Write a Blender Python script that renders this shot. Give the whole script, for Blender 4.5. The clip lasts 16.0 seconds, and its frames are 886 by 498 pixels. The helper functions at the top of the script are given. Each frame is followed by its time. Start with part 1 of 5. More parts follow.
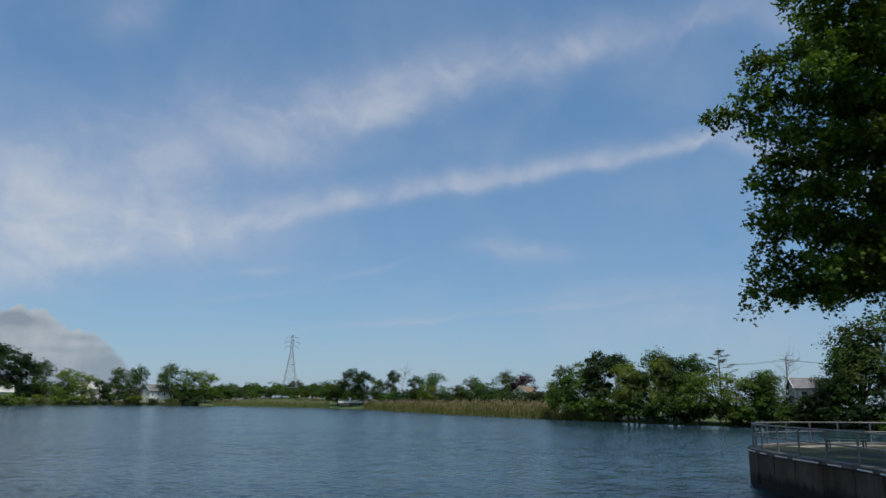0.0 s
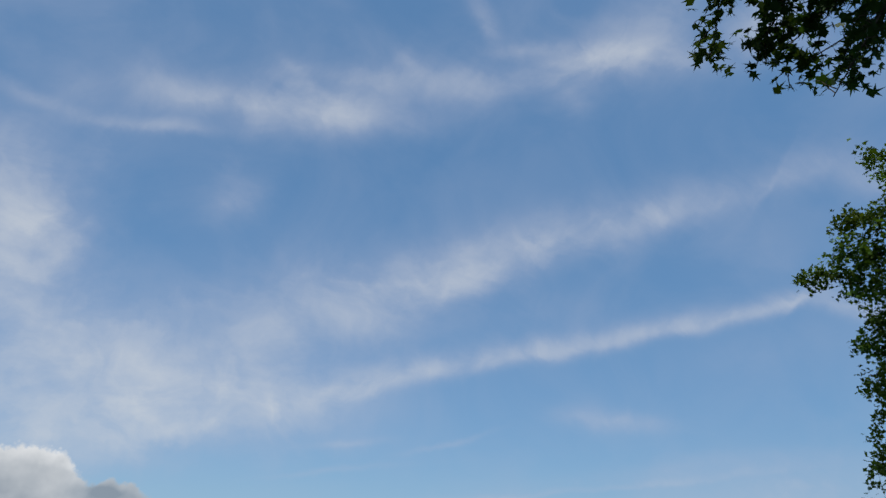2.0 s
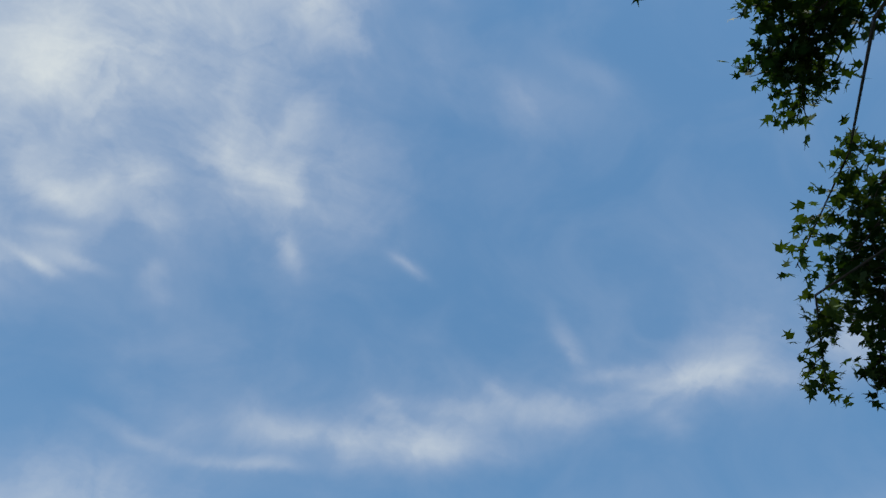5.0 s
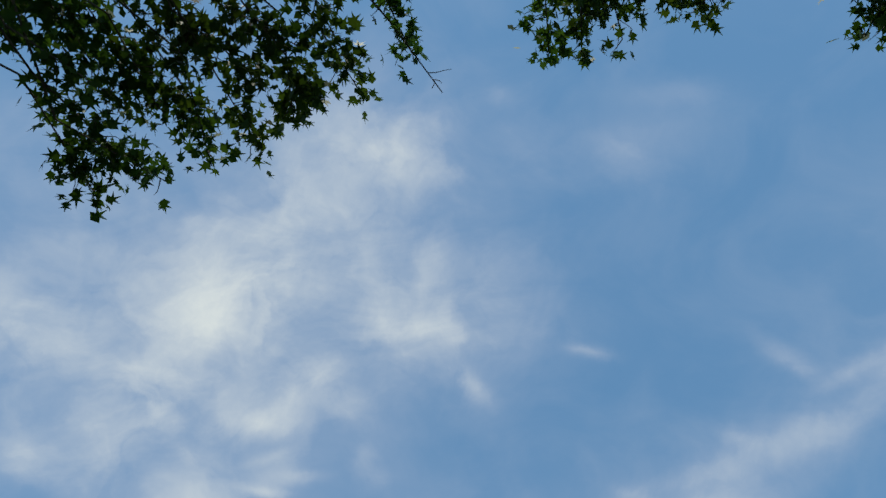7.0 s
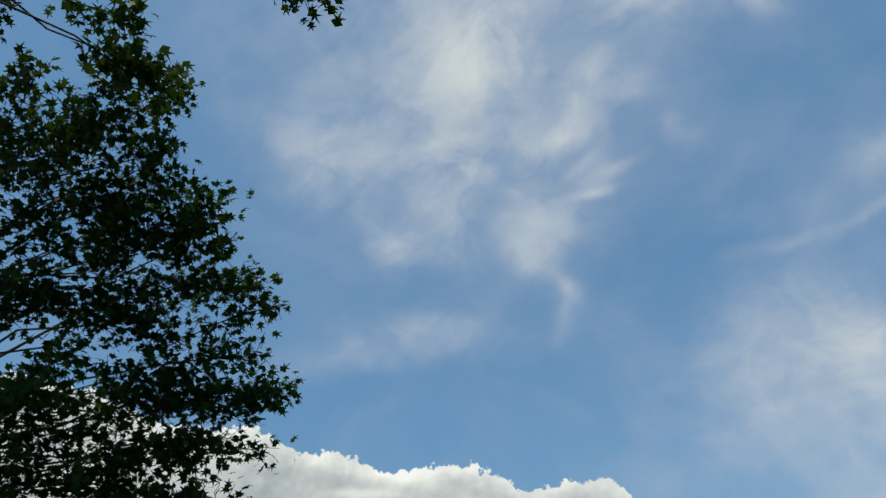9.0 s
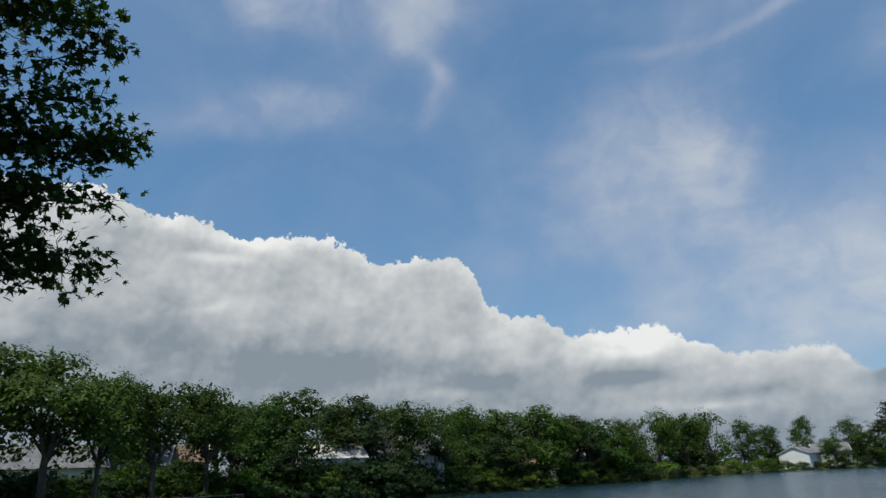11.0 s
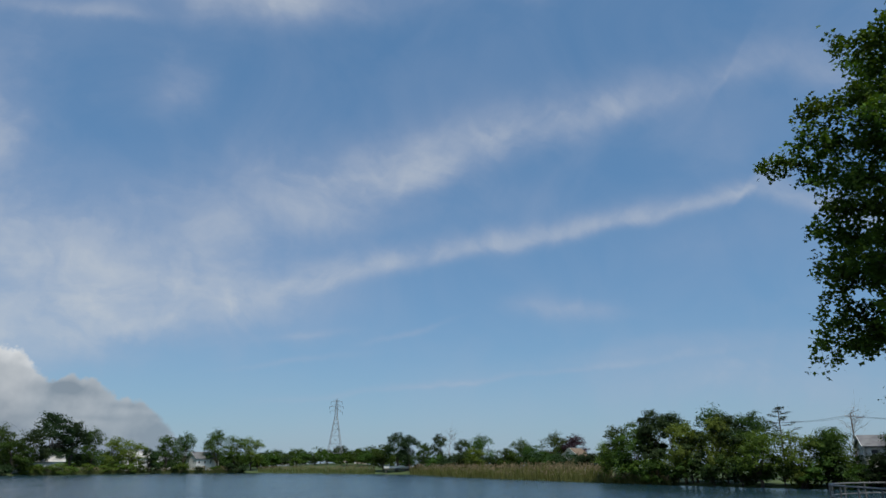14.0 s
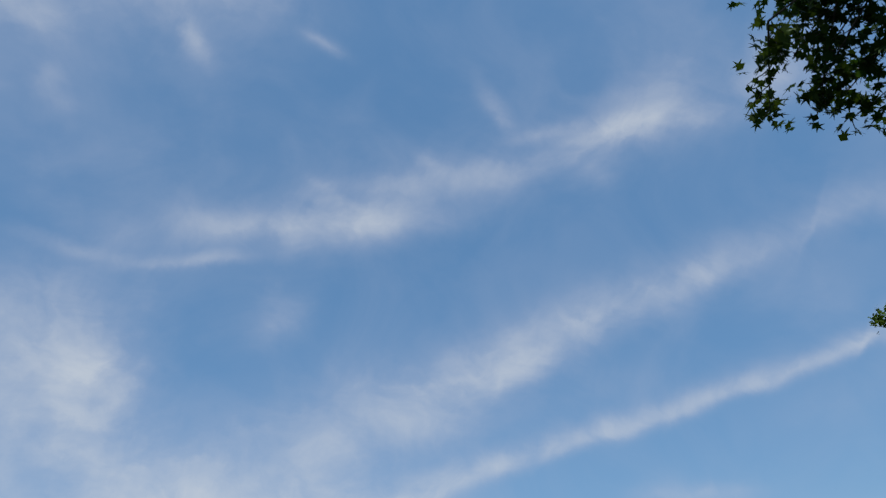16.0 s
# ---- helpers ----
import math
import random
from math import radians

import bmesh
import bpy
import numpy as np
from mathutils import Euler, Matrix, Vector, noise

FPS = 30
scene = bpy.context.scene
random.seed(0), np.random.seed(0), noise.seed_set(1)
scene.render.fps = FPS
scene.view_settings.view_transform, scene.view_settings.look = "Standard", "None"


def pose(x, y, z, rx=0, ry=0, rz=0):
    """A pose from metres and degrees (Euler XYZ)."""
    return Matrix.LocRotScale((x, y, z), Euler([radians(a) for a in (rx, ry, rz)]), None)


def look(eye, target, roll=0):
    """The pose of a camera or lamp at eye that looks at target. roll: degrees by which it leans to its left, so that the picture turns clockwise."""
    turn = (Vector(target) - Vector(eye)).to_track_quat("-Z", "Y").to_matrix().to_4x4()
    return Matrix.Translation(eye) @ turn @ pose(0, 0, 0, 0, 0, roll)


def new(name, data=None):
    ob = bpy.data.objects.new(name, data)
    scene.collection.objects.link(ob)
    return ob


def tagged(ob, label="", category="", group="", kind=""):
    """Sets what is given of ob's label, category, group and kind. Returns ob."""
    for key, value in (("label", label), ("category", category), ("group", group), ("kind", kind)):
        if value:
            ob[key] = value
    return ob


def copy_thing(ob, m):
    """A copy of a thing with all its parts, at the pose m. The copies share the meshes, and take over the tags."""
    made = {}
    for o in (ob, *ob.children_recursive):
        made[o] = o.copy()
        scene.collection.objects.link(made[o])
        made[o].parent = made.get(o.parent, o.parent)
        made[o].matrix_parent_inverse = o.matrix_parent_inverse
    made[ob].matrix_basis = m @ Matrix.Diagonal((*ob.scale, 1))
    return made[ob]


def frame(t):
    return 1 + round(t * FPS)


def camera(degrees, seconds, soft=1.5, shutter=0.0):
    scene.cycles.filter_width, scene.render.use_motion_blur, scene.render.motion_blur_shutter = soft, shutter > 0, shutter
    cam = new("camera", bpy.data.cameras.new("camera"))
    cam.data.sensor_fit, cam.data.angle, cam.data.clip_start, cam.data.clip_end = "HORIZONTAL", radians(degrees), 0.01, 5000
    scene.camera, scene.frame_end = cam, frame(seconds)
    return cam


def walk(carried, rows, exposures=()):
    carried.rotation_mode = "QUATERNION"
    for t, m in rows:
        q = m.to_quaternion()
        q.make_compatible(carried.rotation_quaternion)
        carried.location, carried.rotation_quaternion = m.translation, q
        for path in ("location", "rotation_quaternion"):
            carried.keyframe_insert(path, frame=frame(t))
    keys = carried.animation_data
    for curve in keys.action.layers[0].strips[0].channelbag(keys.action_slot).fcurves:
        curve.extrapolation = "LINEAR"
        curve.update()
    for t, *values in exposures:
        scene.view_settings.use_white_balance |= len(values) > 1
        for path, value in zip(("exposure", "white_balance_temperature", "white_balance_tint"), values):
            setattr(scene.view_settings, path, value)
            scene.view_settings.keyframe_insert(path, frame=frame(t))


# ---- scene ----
cam = camera(64.00, 16.0)

# seconds, heading (left is positive), pitch, lean, and the small steps of one person who turns on the spot
EYE = (0.0, 0.0, 3.5)
TURNS = [
    (0.0, 0.29, 12.18, 0.75, 0.00, 0.00, -0.00),
    (0.3, 0.85, 9.25, 0.10, 0.05, 0.11, -0.02),
    (0.5, 1.12, 10.28, -0.16, 0.07, 0.18, -0.03),
    (1.0, 1.46, 16.49, -0.24, 0.05, 0.21, 0.01),
    (1.5, 5.37, 20.81, 0.59, -0.03, 0.20, 0.06),
    (2.0, 7.66, 25.57, 2.02, -0.05, 0.14, 0.05),
    (2.5, 8.15, 30.64, 2.55, -0.07, 0.16, 0.11),
    (3.0, 8.16, 30.02, 2.98, -0.07, 0.17, 0.12),
    (3.5, 8.69, 32.96, 5.34, -0.06, 0.20, 0.12),
    (4.0, 13.40, 39.61, 6.35, -0.05, 0.21, 0.19),
    (4.2, 14.53, 42.62, 5.52, -0.09, 0.16, 0.20),
    (6.3, 27.91, 56.09, 6.28, -0.23, -0.18, 0.15),
    (6.5, 29.54, 56.23, 2.71, -0.28, -0.32, 0.18),
    (7.0, 41.08, 59.01, -0.14, -0.30, -0.37, 0.22),
    (7.5, 57.72, 55.24, 0.19, -0.23, -0.43, 0.14),
    (8.0, 70.59, 48.47, -2.19, -0.26, -0.46, 0.05),
    (8.5, 70.77, 44.37, -2.97, -0.25, -0.44, -0.01),
    (9.0, 74.12, 36.02, -3.05, -0.31, -0.43, -0.06),
    (9.2, 74.42, 32.01, -3.15, -0.30, -0.45, -0.06),
    (11.3, 60.40, 15.57, -1.59, -0.51, -0.38, -0.09),
    (11.5, 56.29, 15.29, -1.70, -0.51, -0.35, -0.08),
    (12.0, 44.66, 13.47, -2.02, -0.52, -0.25, -0.04),
    (12.5, 31.59, 13.26, -0.96, -0.54, -0.16, -0.02),
    (13.0, 19.57, 13.93, -0.55, -0.50, -0.02, 0.01),
    (13.5, 8.83, 14.94, -0.35, -0.55, 0.05, -0.00),
    (14.0, 3.71, 17.03, 0.02, -0.53, 0.13, -0.03),
    (14.5, 1.57, 18.05, -0.61, -0.40, 0.03, 0.05),
    (15.0, 2.41, 22.66, -2.15, -0.42, 0.12, 0.01),
    (15.5, 6.17, 26.80, -2.68, -0.39, 0.09, 0.08),
    (16.0, 11.22, 33.17, -4.70, -0.44, 0.13, 0.22),
]
PATH = [(t, pose(x, y, EYE[2] + z, 0, 0, yaw) @ pose(0, 0, 0, 90 + pitch) @ pose(0, 0, 0, 0, 0, lean)) for t, yaw, pitch, lean, x, y, z in TURNS]
# the camera's own exposure and white balance as it turns
LIGHT = [(0.0, -0.12, 6500, 10), (2.0, -0.07, 6450, 10), (4.0, 0.07, 6450, 8), (6.5, 0.18, 6750, 3), (9.0, 0.02, 6750, 3), (11.5, -0.12, 6500, 9), (12.5, -0.16, 6450, 8), (14.5, -0.21, 6400, 9), (16.0, -0.02, 6450, 9)]
walk(cam, PATH, LIGHT)


def bearing(az, d, z=0.0):
    """A place d metres from the eye, az degrees left of straight ahead."""
    a = radians(az)
    return Vector((-d * math.sin(a), d * math.cos(a), z))


def aloft(az, el, d):
    """A place d metres from the eye at an azimuth and an elevation."""
    a, e = radians(az), radians(el)
    return Vector((-d * math.cos(e) * math.sin(a), d * math.cos(e) * math.cos(a), EYE[2] + d * math.sin(e)))


# ---- light ----
SUN_AZ, SUN_EL = -150.0, 66.0
sun = new("sun", bpy.data.lights.new("sun", "SUN"))
sun.data.energy, sun.data.angle, sun.data.color = 4.2, radians(0.6), (1.0, 0.95, 0.87)
sun.matrix_world = look(aloft(SUN_AZ, SUN_EL, 60), EYE)

# ---- sky: clear blue, thin high cirrus in bands and veils, one bank of heaped cloud ----
# Places in the sky are given on a stereographic chart about a heading of 35 and an elevation of 38 degrees.
# Veils: across, up, length, width, slant in degrees, thickness.
BROAD = [
    (-0.361, 0.345, 0.196, 0.191, 57, 0.34), (-0.560, 0.398, 0.129, 0.136, 58, 0.22), (-0.142, 0.243, 0.098, 0.122, 42, 0.20),
    (-0.123, 0.530, 0.101, 0.127, 64, 0.20), (-0.234, 0.417, 0.148, 0.144, -58, 0.18), (-0.457, 0.192, 0.134, 0.168, 54, 0.22),
    (-0.659, 0.233, 0.106, 0.105, 74, 0.16), (-0.118, 0.254, 0.186, 0.089, 11, 0.20), (0.042, 0.016, 0.211, 0.054, 11, 0.16),
    (0.611, 0.313, 0.173, 0.083, 23, 0.14), (-0.150, -0.244, 0.062, 0.073, -87, 0.22), (-0.396, 0.080, 0.127, 0.082, 44, 0.12),
]
ZENITH = [
    (-0.123, 0.517, 0.074, 0.092, 89, 0.40), (-0.354, 0.322, 0.050, 0.062, 80, 0.80), (-0.509, 0.164, 0.079, 0.048, 58, 0.45),
    (-0.288, 0.430, 0.074, 0.093, 45, 0.40), (-0.120, 0.326, 0.059, 0.074, 85, 0.35), (-0.057, 0.247, 0.047, 0.020, -13, 0.35),
    (0.133, 0.212, 0.026, 0.008, -13, 0.50), (-0.018, 0.157, 0.024, 0.030, 86, 0.15), (0.048, 0.237, 0.035, 0.039, -38, 0.20),
    (-0.318, 0.152, 0.040, 0.014, -15, 0.40), (-0.280, 0.162, 0.022, 0.018, 48, 0.30), (-0.313, 0.060, 0.028, 0.006, -10, 0.30),
    (-0.614, 0.107, 0.029, 0.037, -30, 0.30), (-0.411, 0.036, 0.035, 0.044, -21, 0.35), (-0.641, 0.328, 0.070, 0.088, -37, 0.30),
    (-0.640, 0.506, 0.060, 0.075, -42, 0.20), (-0.463, 0.312, 0.053, 0.067, 18, 0.35), (0.224, 0.468, 0.040, 0.031, 9, 0.18),
    (0.093, 0.525, 0.058, 0.038, -38, 0.18), (-0.354, 0.370, 0.059, 0.038, -12, 0.30), (-0.075, 0.490, 0.038, 0.028, -29, 0.30),
]
ZENITH_B = [
    (-0.194, 0.523, 0.066, 0.065, -48, 0.35), (-0.083, 0.531, 0.042, 0.033, -60, 0.25), (-0.382, 0.425, 0.115, 0.017, -7, 0.22),
    (-0.300, 0.336, 0.067, 0.031, 6, 0.30), (-0.455, 0.197, 0.046, 0.042, -18, 0.35), (-0.298, 0.081, 0.034, 0.016, 13, 0.40),
    (-0.312, 0.100, 0.029, 0.006, 12, 0.30), (-0.099, 0.269, 0.020, 0.016, 1, 0.25), (-0.035, 0.185, 0.035, 0.012, -51, 0.20),
    (0.386, 0.173, 0.042, 0.011, -45, 0.25), (0.218, 0.026, 0.077, 0.013, 18, 0.30), (0.305, 0.558, 0.052, 0.015, -10, 0.20),
    (0.230, 0.496, 0.111, 0.029, 10, 0.15), (0.048, 0.591, 0.024, 0.012, -18, 0.20), (-0.388, 0.039, 0.050, 0.030, -12, 0.30),
    (-0.318, 0.153, 0.064, 0.030, 0, 0.30), (-0.140, 0.256, 0.105, 0.024, -2, 0.25),
]
HIGH = [
    (-0.373, 0.298, 0.045, 0.056, 40, 0.50), (-0.469, 0.171, 0.079, 0.028, 49, 0.45), (-0.482, 0.216, 0.033, 0.042, -80, 0.30),
    (-0.626, 0.312, 0.064, 0.051, -30, 0.28), (-0.621, 0.177, 0.035, 0.035, -21, 0.18), (-0.615, 0.115, 0.035, 0.022, -35, 0.28),
    (-0.449, 0.029, 0.038, 0.021, -76, 0.40), (-0.414, -0.041, 0.017, 0.011, -83, 0.45), (-0.429, -0.073, 0.023, 0.009, 40, 0.35),
    (-0.543, -0.028, 0.039, 0.021, 24, 0.25), (-0.686, -0.024, 0.142, 0.019, -18, 0.34), (-0.638, -0.006, 0.035, 0.018, -26, 0.25),
    (-0.280, 0.172, 0.028, 0.015, 82, 0.30), (-0.347, 0.157, 0.032, 0.011, -23, 0.30), (-0.271, 0.074, 0.026, 0.007, -4, 0.50),
    (-0.317, 0.061, 0.024, 0.007, -17, 0.35), (-0.393, 0.104, 0.033, 0.011, -18, 0.28), (-0.191, 0.156, 0.016, 0.020, 77, 0.25),
    (-0.167, 0.063, 0.018, 0.014, 48, 0.25), (-0.214, -0.257, 0.099, 0.061, 24, 0.10), (-0.226, -0.307, 0.025, 0.010, 8, 0.25),
    (-0.288, -0.369, 0.053, 0.045, -34, 0.08), (-0.057, -0.130, 0.039, 0.048, -9, 0.12), (-0.012, -0.054, 0.023, 0.026, -37, 0.14),
]
WEST = [
    (-0.094, -0.284, 0.064, 0.106, 18, 0.42), (-0.101, -0.462, 0.112, 0.095, 14, 0.42), (0.113, -0.484, 0.194, 0.051, 15, 0.4),
    (0.258, -0.307, 0.179, 0.055, 27, 0.2), (-0.221, -0.249, 0.179, 0.071, -21, 0.34), (-0.121, -0.341, 0.122, 0.057, -31, 0.38),
    (-0.316, -0.333, 0.153, 0.039, -2, 0.28), (0.022, -0.434, 0.217, 0.038, -3, 0.42), (-0.087, -0.22, 0.047, 0.087, 20, 0.3),
    (0.232, -0.412, 0.161, 0.041, 14, 0.3), (0.137, -0.163, 0.032, 0.054, -37, 0.25), (-0.092, -0.483, 0.21, 0.041, 0, 0.3),
    (0.093, -0.402, 0.104, 0.044, 6, 0.25), (0.079, -0.472, 0.095, 0.037, 10, 0.35), (0.211, -0.482, 0.154, 0.02, 20, 0.25),
]
WEST_B = [
    (-0.417, -0.020, 0.023, 0.011, -57, 0.25), (-0.403, -0.063, 0.015, 0.010, 73, 0.28), (-0.439, -0.100, 0.027, 0.011, 25, 0.22),
    (-0.670, -0.003, 0.123, 0.034, -16, 0.26), (-0.746, -0.023, 0.075, 0.012, -19, 0.20), (-0.235, 0.210, 0.032, 0.024, -53, 0.40),
    (-0.185, 0.089, 0.016, 0.017, -44, 0.30), (-0.111, 0.263, 0.026, 0.015, -6, 0.40), (-0.114, 0.264, 0.077, 0.012, -14, 0.25),
    (-0.033, 0.177, 0.028, 0.015, -48, 0.28), (0.019, 0.312, 0.050, 0.046, -52, 0.22), (-0.312, 0.170, 0.026, 0.033, -40, 0.28),
]
LOW = [
    (0.761, -0.344, 0.069, 0.013, 11, 0.42), (0.7, -0.349, 0.037, 0.022, 18, 0.2), (0.368, -0.472, 0.051, 0.006, 16, 0.3),
    (0.528, -0.432, 0.054, 0.004, 27, 0.25), (0.364, -0.512, 0.067, 0.004, 17, 0.25), (0.991, -0.376, 0.214, 0.029, 25, 0.28),
    (0.916, -0.356, 0.277, 0.014, 25, 0.2), (1.128, -0.348, 0.145, 0.039, 23, 0.3), (0.874, -0.03, 0.059, 0.054, 22, 0.14),
    (0.642, -0.198, 0.053, 0.026, 19, 0.16), (0.541, -0.252, 0.104, 0.026, 32, 0.12), (0.937, -0.154, 0.105, 0.027, 33, 0.1),
]
BAND_FROM, BAND_TO = -1.0, 1.6
BAND_A = [
    (0.013, -0.533, 0.018, 0.2), (0.086, -0.515, 0.019, 0.3), (0.148, -0.49, 0.019, 0.5), (0.243, -0.455, 0.02, 0.6),
    (0.327, -0.416, 0.022, 0.65), (0.431, -0.359, 0.022, 0.8), (0.491, -0.327, 0.019, 0.8), (0.556, -0.304, 0.018, 0.75),
    (0.7, -0.233, 0.018, 0.75), (0.826, -0.161, 0.017, 0.75), (0.951, -0.077, 0.019, 0.75), (0.965, -0.046, 0.021, 0.7),
]
BAND_B = [
    (0.009, -0.418, 0.045, 0.00), (0.089, -0.369, 0.065, 0.21), (0.218, -0.331, 0.077, 0.29), (0.324, -0.294, 0.072, 0.35),
    (0.43, -0.231, 0.063, 0.42), (0.539, -0.159, 0.054, 0.45), (0.648, -0.085, 0.041, 0.42), (0.751, -0.004, 0.035, 0.35),
    (0.854, 0.072, 0.033, 0.32), (0.858, 0.102, 0.034, 0.32), (0.931, 0.143, 0.036, 0.32),
]
CURVES = [
    (0.200, -0.324, 0.189, 0.045, 18, 0.17), (0.426, -0.210, 0.201, 0.041, 25, 0.18), (0.681, -0.064, 0.173, 0.038, 34, 0.20),
    (0.031, -0.442, 0.117, 0.039, 6, 0.08), (-0.095, -0.262, 0.046, 0.047, -75, 0.08), (0.488, -0.181, 0.124, 0.022, 36, 0.20),
    (0.364, 0.039, 0.180, 0.037, 26, 0.16), (0.608, 0.182, 0.097, 0.033, 20, 0.20), (0.163, -0.034, 0.085, 0.023, 10, 0.20),
    (-0.108, 0.352, 0.046, 0.049, -63, 0.20), (0.049, 0.311, 0.099, 0.047, -36, 0.14),
    (-0.124, -0.111, 0.074, 0.009, -7, 0.35), (0.007, -0.109, 0.072, 0.008, 12, 0.40), (0.074, -0.053, 0.084, 0.015, 8, 0.40),
    (0.224, -0.036, 0.095, 0.021, 18, 0.45), (0.197, -0.007, 0.034, 0.007, -3, 0.30), (0.309, 0.078, 0.027, 0.010, -24, 0.35),
    (0.399, 0.078, 0.082, 0.019, 17, 0.45), (0.468, 0.156, 0.049, 0.009, 28, 0.40), (0.597, 0.186, 0.098, 0.022, 21, 0.50),
    (0.617, 0.250, 0.058, 0.033, 19, 0.22), (0.752, 0.308, 0.041, 0.040, 48, 0.35), (0.556, 0.105, 0.027, 0.015, -25, 0.20),
    (0.383, 0.166, 0.024, 0.007, -40, 0.20), (0.156, 0.017, 0.022, 0.007, -27, 0.18), (0.142, -0.172, 0.036, 0.017, 37, 0.20),
    (-0.186, -0.172, 0.053, 0.046, -11, 0.28),
]
BAND_C = [
    (-0.219, -0.056, 0.022, 0.00), (-0.16, -0.071, 0.022, 0.14), (-0.052, -0.096, 0.032, 0.22), (0.047, -0.062, 0.04, 0.22),
    (0.13, -0.018, 0.041, 0.23), (0.221, -0.004, 0.048, 0.26), (0.31, 0.052, 0.045, 0.23), (0.416, 0.113, 0.046, 0.25),
    (0.531, 0.165, 0.046, 0.27), (0.628, 0.206, 0.041, 0.34), (0.718, 0.234, 0.037, 0.29), (0.796, 0.291, 0.051, 0.23),
]
BAND_E = [
    (0.291, -0.589, 0.005, 0), (0.408, -0.561, 0.005, 0.2), (0.541, -0.522, 0.005, 0.3), (0.662, -0.484, 0.005, 0.3),
    (0.766, -0.443, 0.005, 0.28), (0.871, -0.399, 0.007, 0.25), (1.023, -0.327, 0.009, 0.15), (1.105, -0.286, 0.008, 0),
]
BANK_TOP = [  # heading, elevation of the heaped cloud's upper edge
    (18.7, -2.1), (25.0, 3.5), (26.3, 4.8), (28.1, 4.9), (29.5, 6.0), (31.0, 6.6), (32.5, 5.8), (34.6, 8.0), (38.5, 8.4), (41.7, 8.2),
    (45.9, 10.9), (50.6, 11.0), (53.1, 10.5), (55.1, 12.3), (58.2, 12.9), (59.7, 14.0),
    (60.8, 16.3), (62.4, 17.3), (66.3, 18.1), (69.0, 17.6), (70.1, 18.4), (75.2, 19.4),
    (78.5, 19.1), (79.6, 18.2), (80.9, 19.5), (84.3, 20.5),
    (88.3, 20.5), (89.3, 21.7), (90.7, 22.3), (91.8, 21.4), (99.0, 22.6),
    (131.2, 27.4),
]

SKY_TINT, CLEAR = (0.98, 1.20, 1.24), (1.2, 2.85, 5.5, 1)
HAZE, CIRRUS, DENSE = (3.2, 4.1, 5.5, 1), (4.7, 5.1, 6.4, 1), (6.9, 7.2, 7.3, 1)
BANK_SHADE, BANK_LIGHT = (2.5, 2.95, 3.4, 1), (9.4, 9.4, 9.3, 1)

# light and dusky layers in it: heading, elevation, half sizes, light
LAYERS = [
    (73.4, 8.5, 6.7, 1.53, -0.22), (87.7, 10.4, 7.8, 2.41, -0.14), (48.3, 6.3, 3.4, 0.61, -0.42), (58.8, 6.8, 2.3, 0.62, -0.26),
    (40.5, 5.0, 2.9, 0.50, -0.26), (30.1, 4.7, 1.4, 0.61, -0.36), (64.9, 8.4, 4.1, 1.16, -0.14), (53.5, 7.7, 2.2, 0.89, -0.15),
    (58.0, 10.1, 2.2, 1.89, 0.24), (62.1, 9.7, 1.6, 1.58, 0.14), (63.6, 5.9, 2.5, 0.44, 0.22), (43.0, 3.9, 3.8, 0.33, 0.20),
    (80.4, 12.7, 1.9, 0.34, 0.14), (84.2, 19.6, 1.7, 1.00, 0.26), (64.8, 17.4, 2.5, 1.00, 0.28), (90.5, 21.5, 1.7, 1.10, 0.36),
    (75.8, 18.2, 6.0, 0.75, 0.42), (80.3, 16.5, 2.4, 0.43, 0.36), (46.9, 9.6, 4.3, 1.40, 0.60), (49.4, 8.4, 2.4, 0.57, 0.20),
    (30.8, 6.1, 1.8, 0.31, 0.42), (35.0, 7.0, 2.2, 0.96, 0.20), (70.9, 14.3, 4.2, 1.80, 0.08), (38.2, 7.6, 1.9, 0.74, 0.14),
]
DUSK = [(30.57, 5.16, 2.32, 0.47, 0.2), (27.26, 4.16, 1.58, 0.29, 0.16), (29.63, 3.22, 3.16, 0.23, 0.12), (24.98, 3.53, 1.68, 0.21, 0.1)]

world = bpy.data.worlds.new("sky")
scene.world = world
world.use_nodes = True
wn, wl = world.node_tree.nodes, world.node_tree.links


def put(socket, value):
    if isinstance(value, bpy.types.NodeSocket):
        wl.new(value, socket)
    elif value is not None:
        socket.default_value = value


def calc(op, a, b=None, c=None, clamp=False):
    q = wn.new("ShaderNodeMath")
    q.operation, q.use_clamp = op, clamp
    for i, v in enumerate((a, b, c)):
        put(q.inputs[i], v)
    return q.outputs[0]


def vec(op, a, b=None):
    q = wn.new("ShaderNodeVectorMath")
    q.operation = op
    put(q.inputs[0], a)
    put(q.inputs[1], b)
    return q.outputs["Value"] if op in ("DOT_PRODUCT", "LENGTH") else q.outputs["Vector"]


def ranged(value, a, b, c=0.0, d=1.0, smooth=True):
    q = wn.new("ShaderNodeMapRange")
    q.interpolation_type = "SMOOTHSTEP" if smooth else "LINEAR"
    for name, v in zip(("Value", "From Min", "From Max", "To Min", "To Max"), (value, a, b, c, d)):
        put(q.inputs[name], v)
    return q.outputs[0]


def cloud_noise(at, scale, detail, rough=0.55, colour=False, warp=0.0):
    q = wn.new("ShaderNodeTexNoise")
    put(q.inputs["Vector"], at)
    q.inputs["Scale"].default_value, q.inputs["Detail"].default_value = scale, detail
    q.inputs["Roughness"].default_value, q.inputs["Distortion"].default_value = rough, warp
    return q.outputs["Color" if colour else "Fac"]


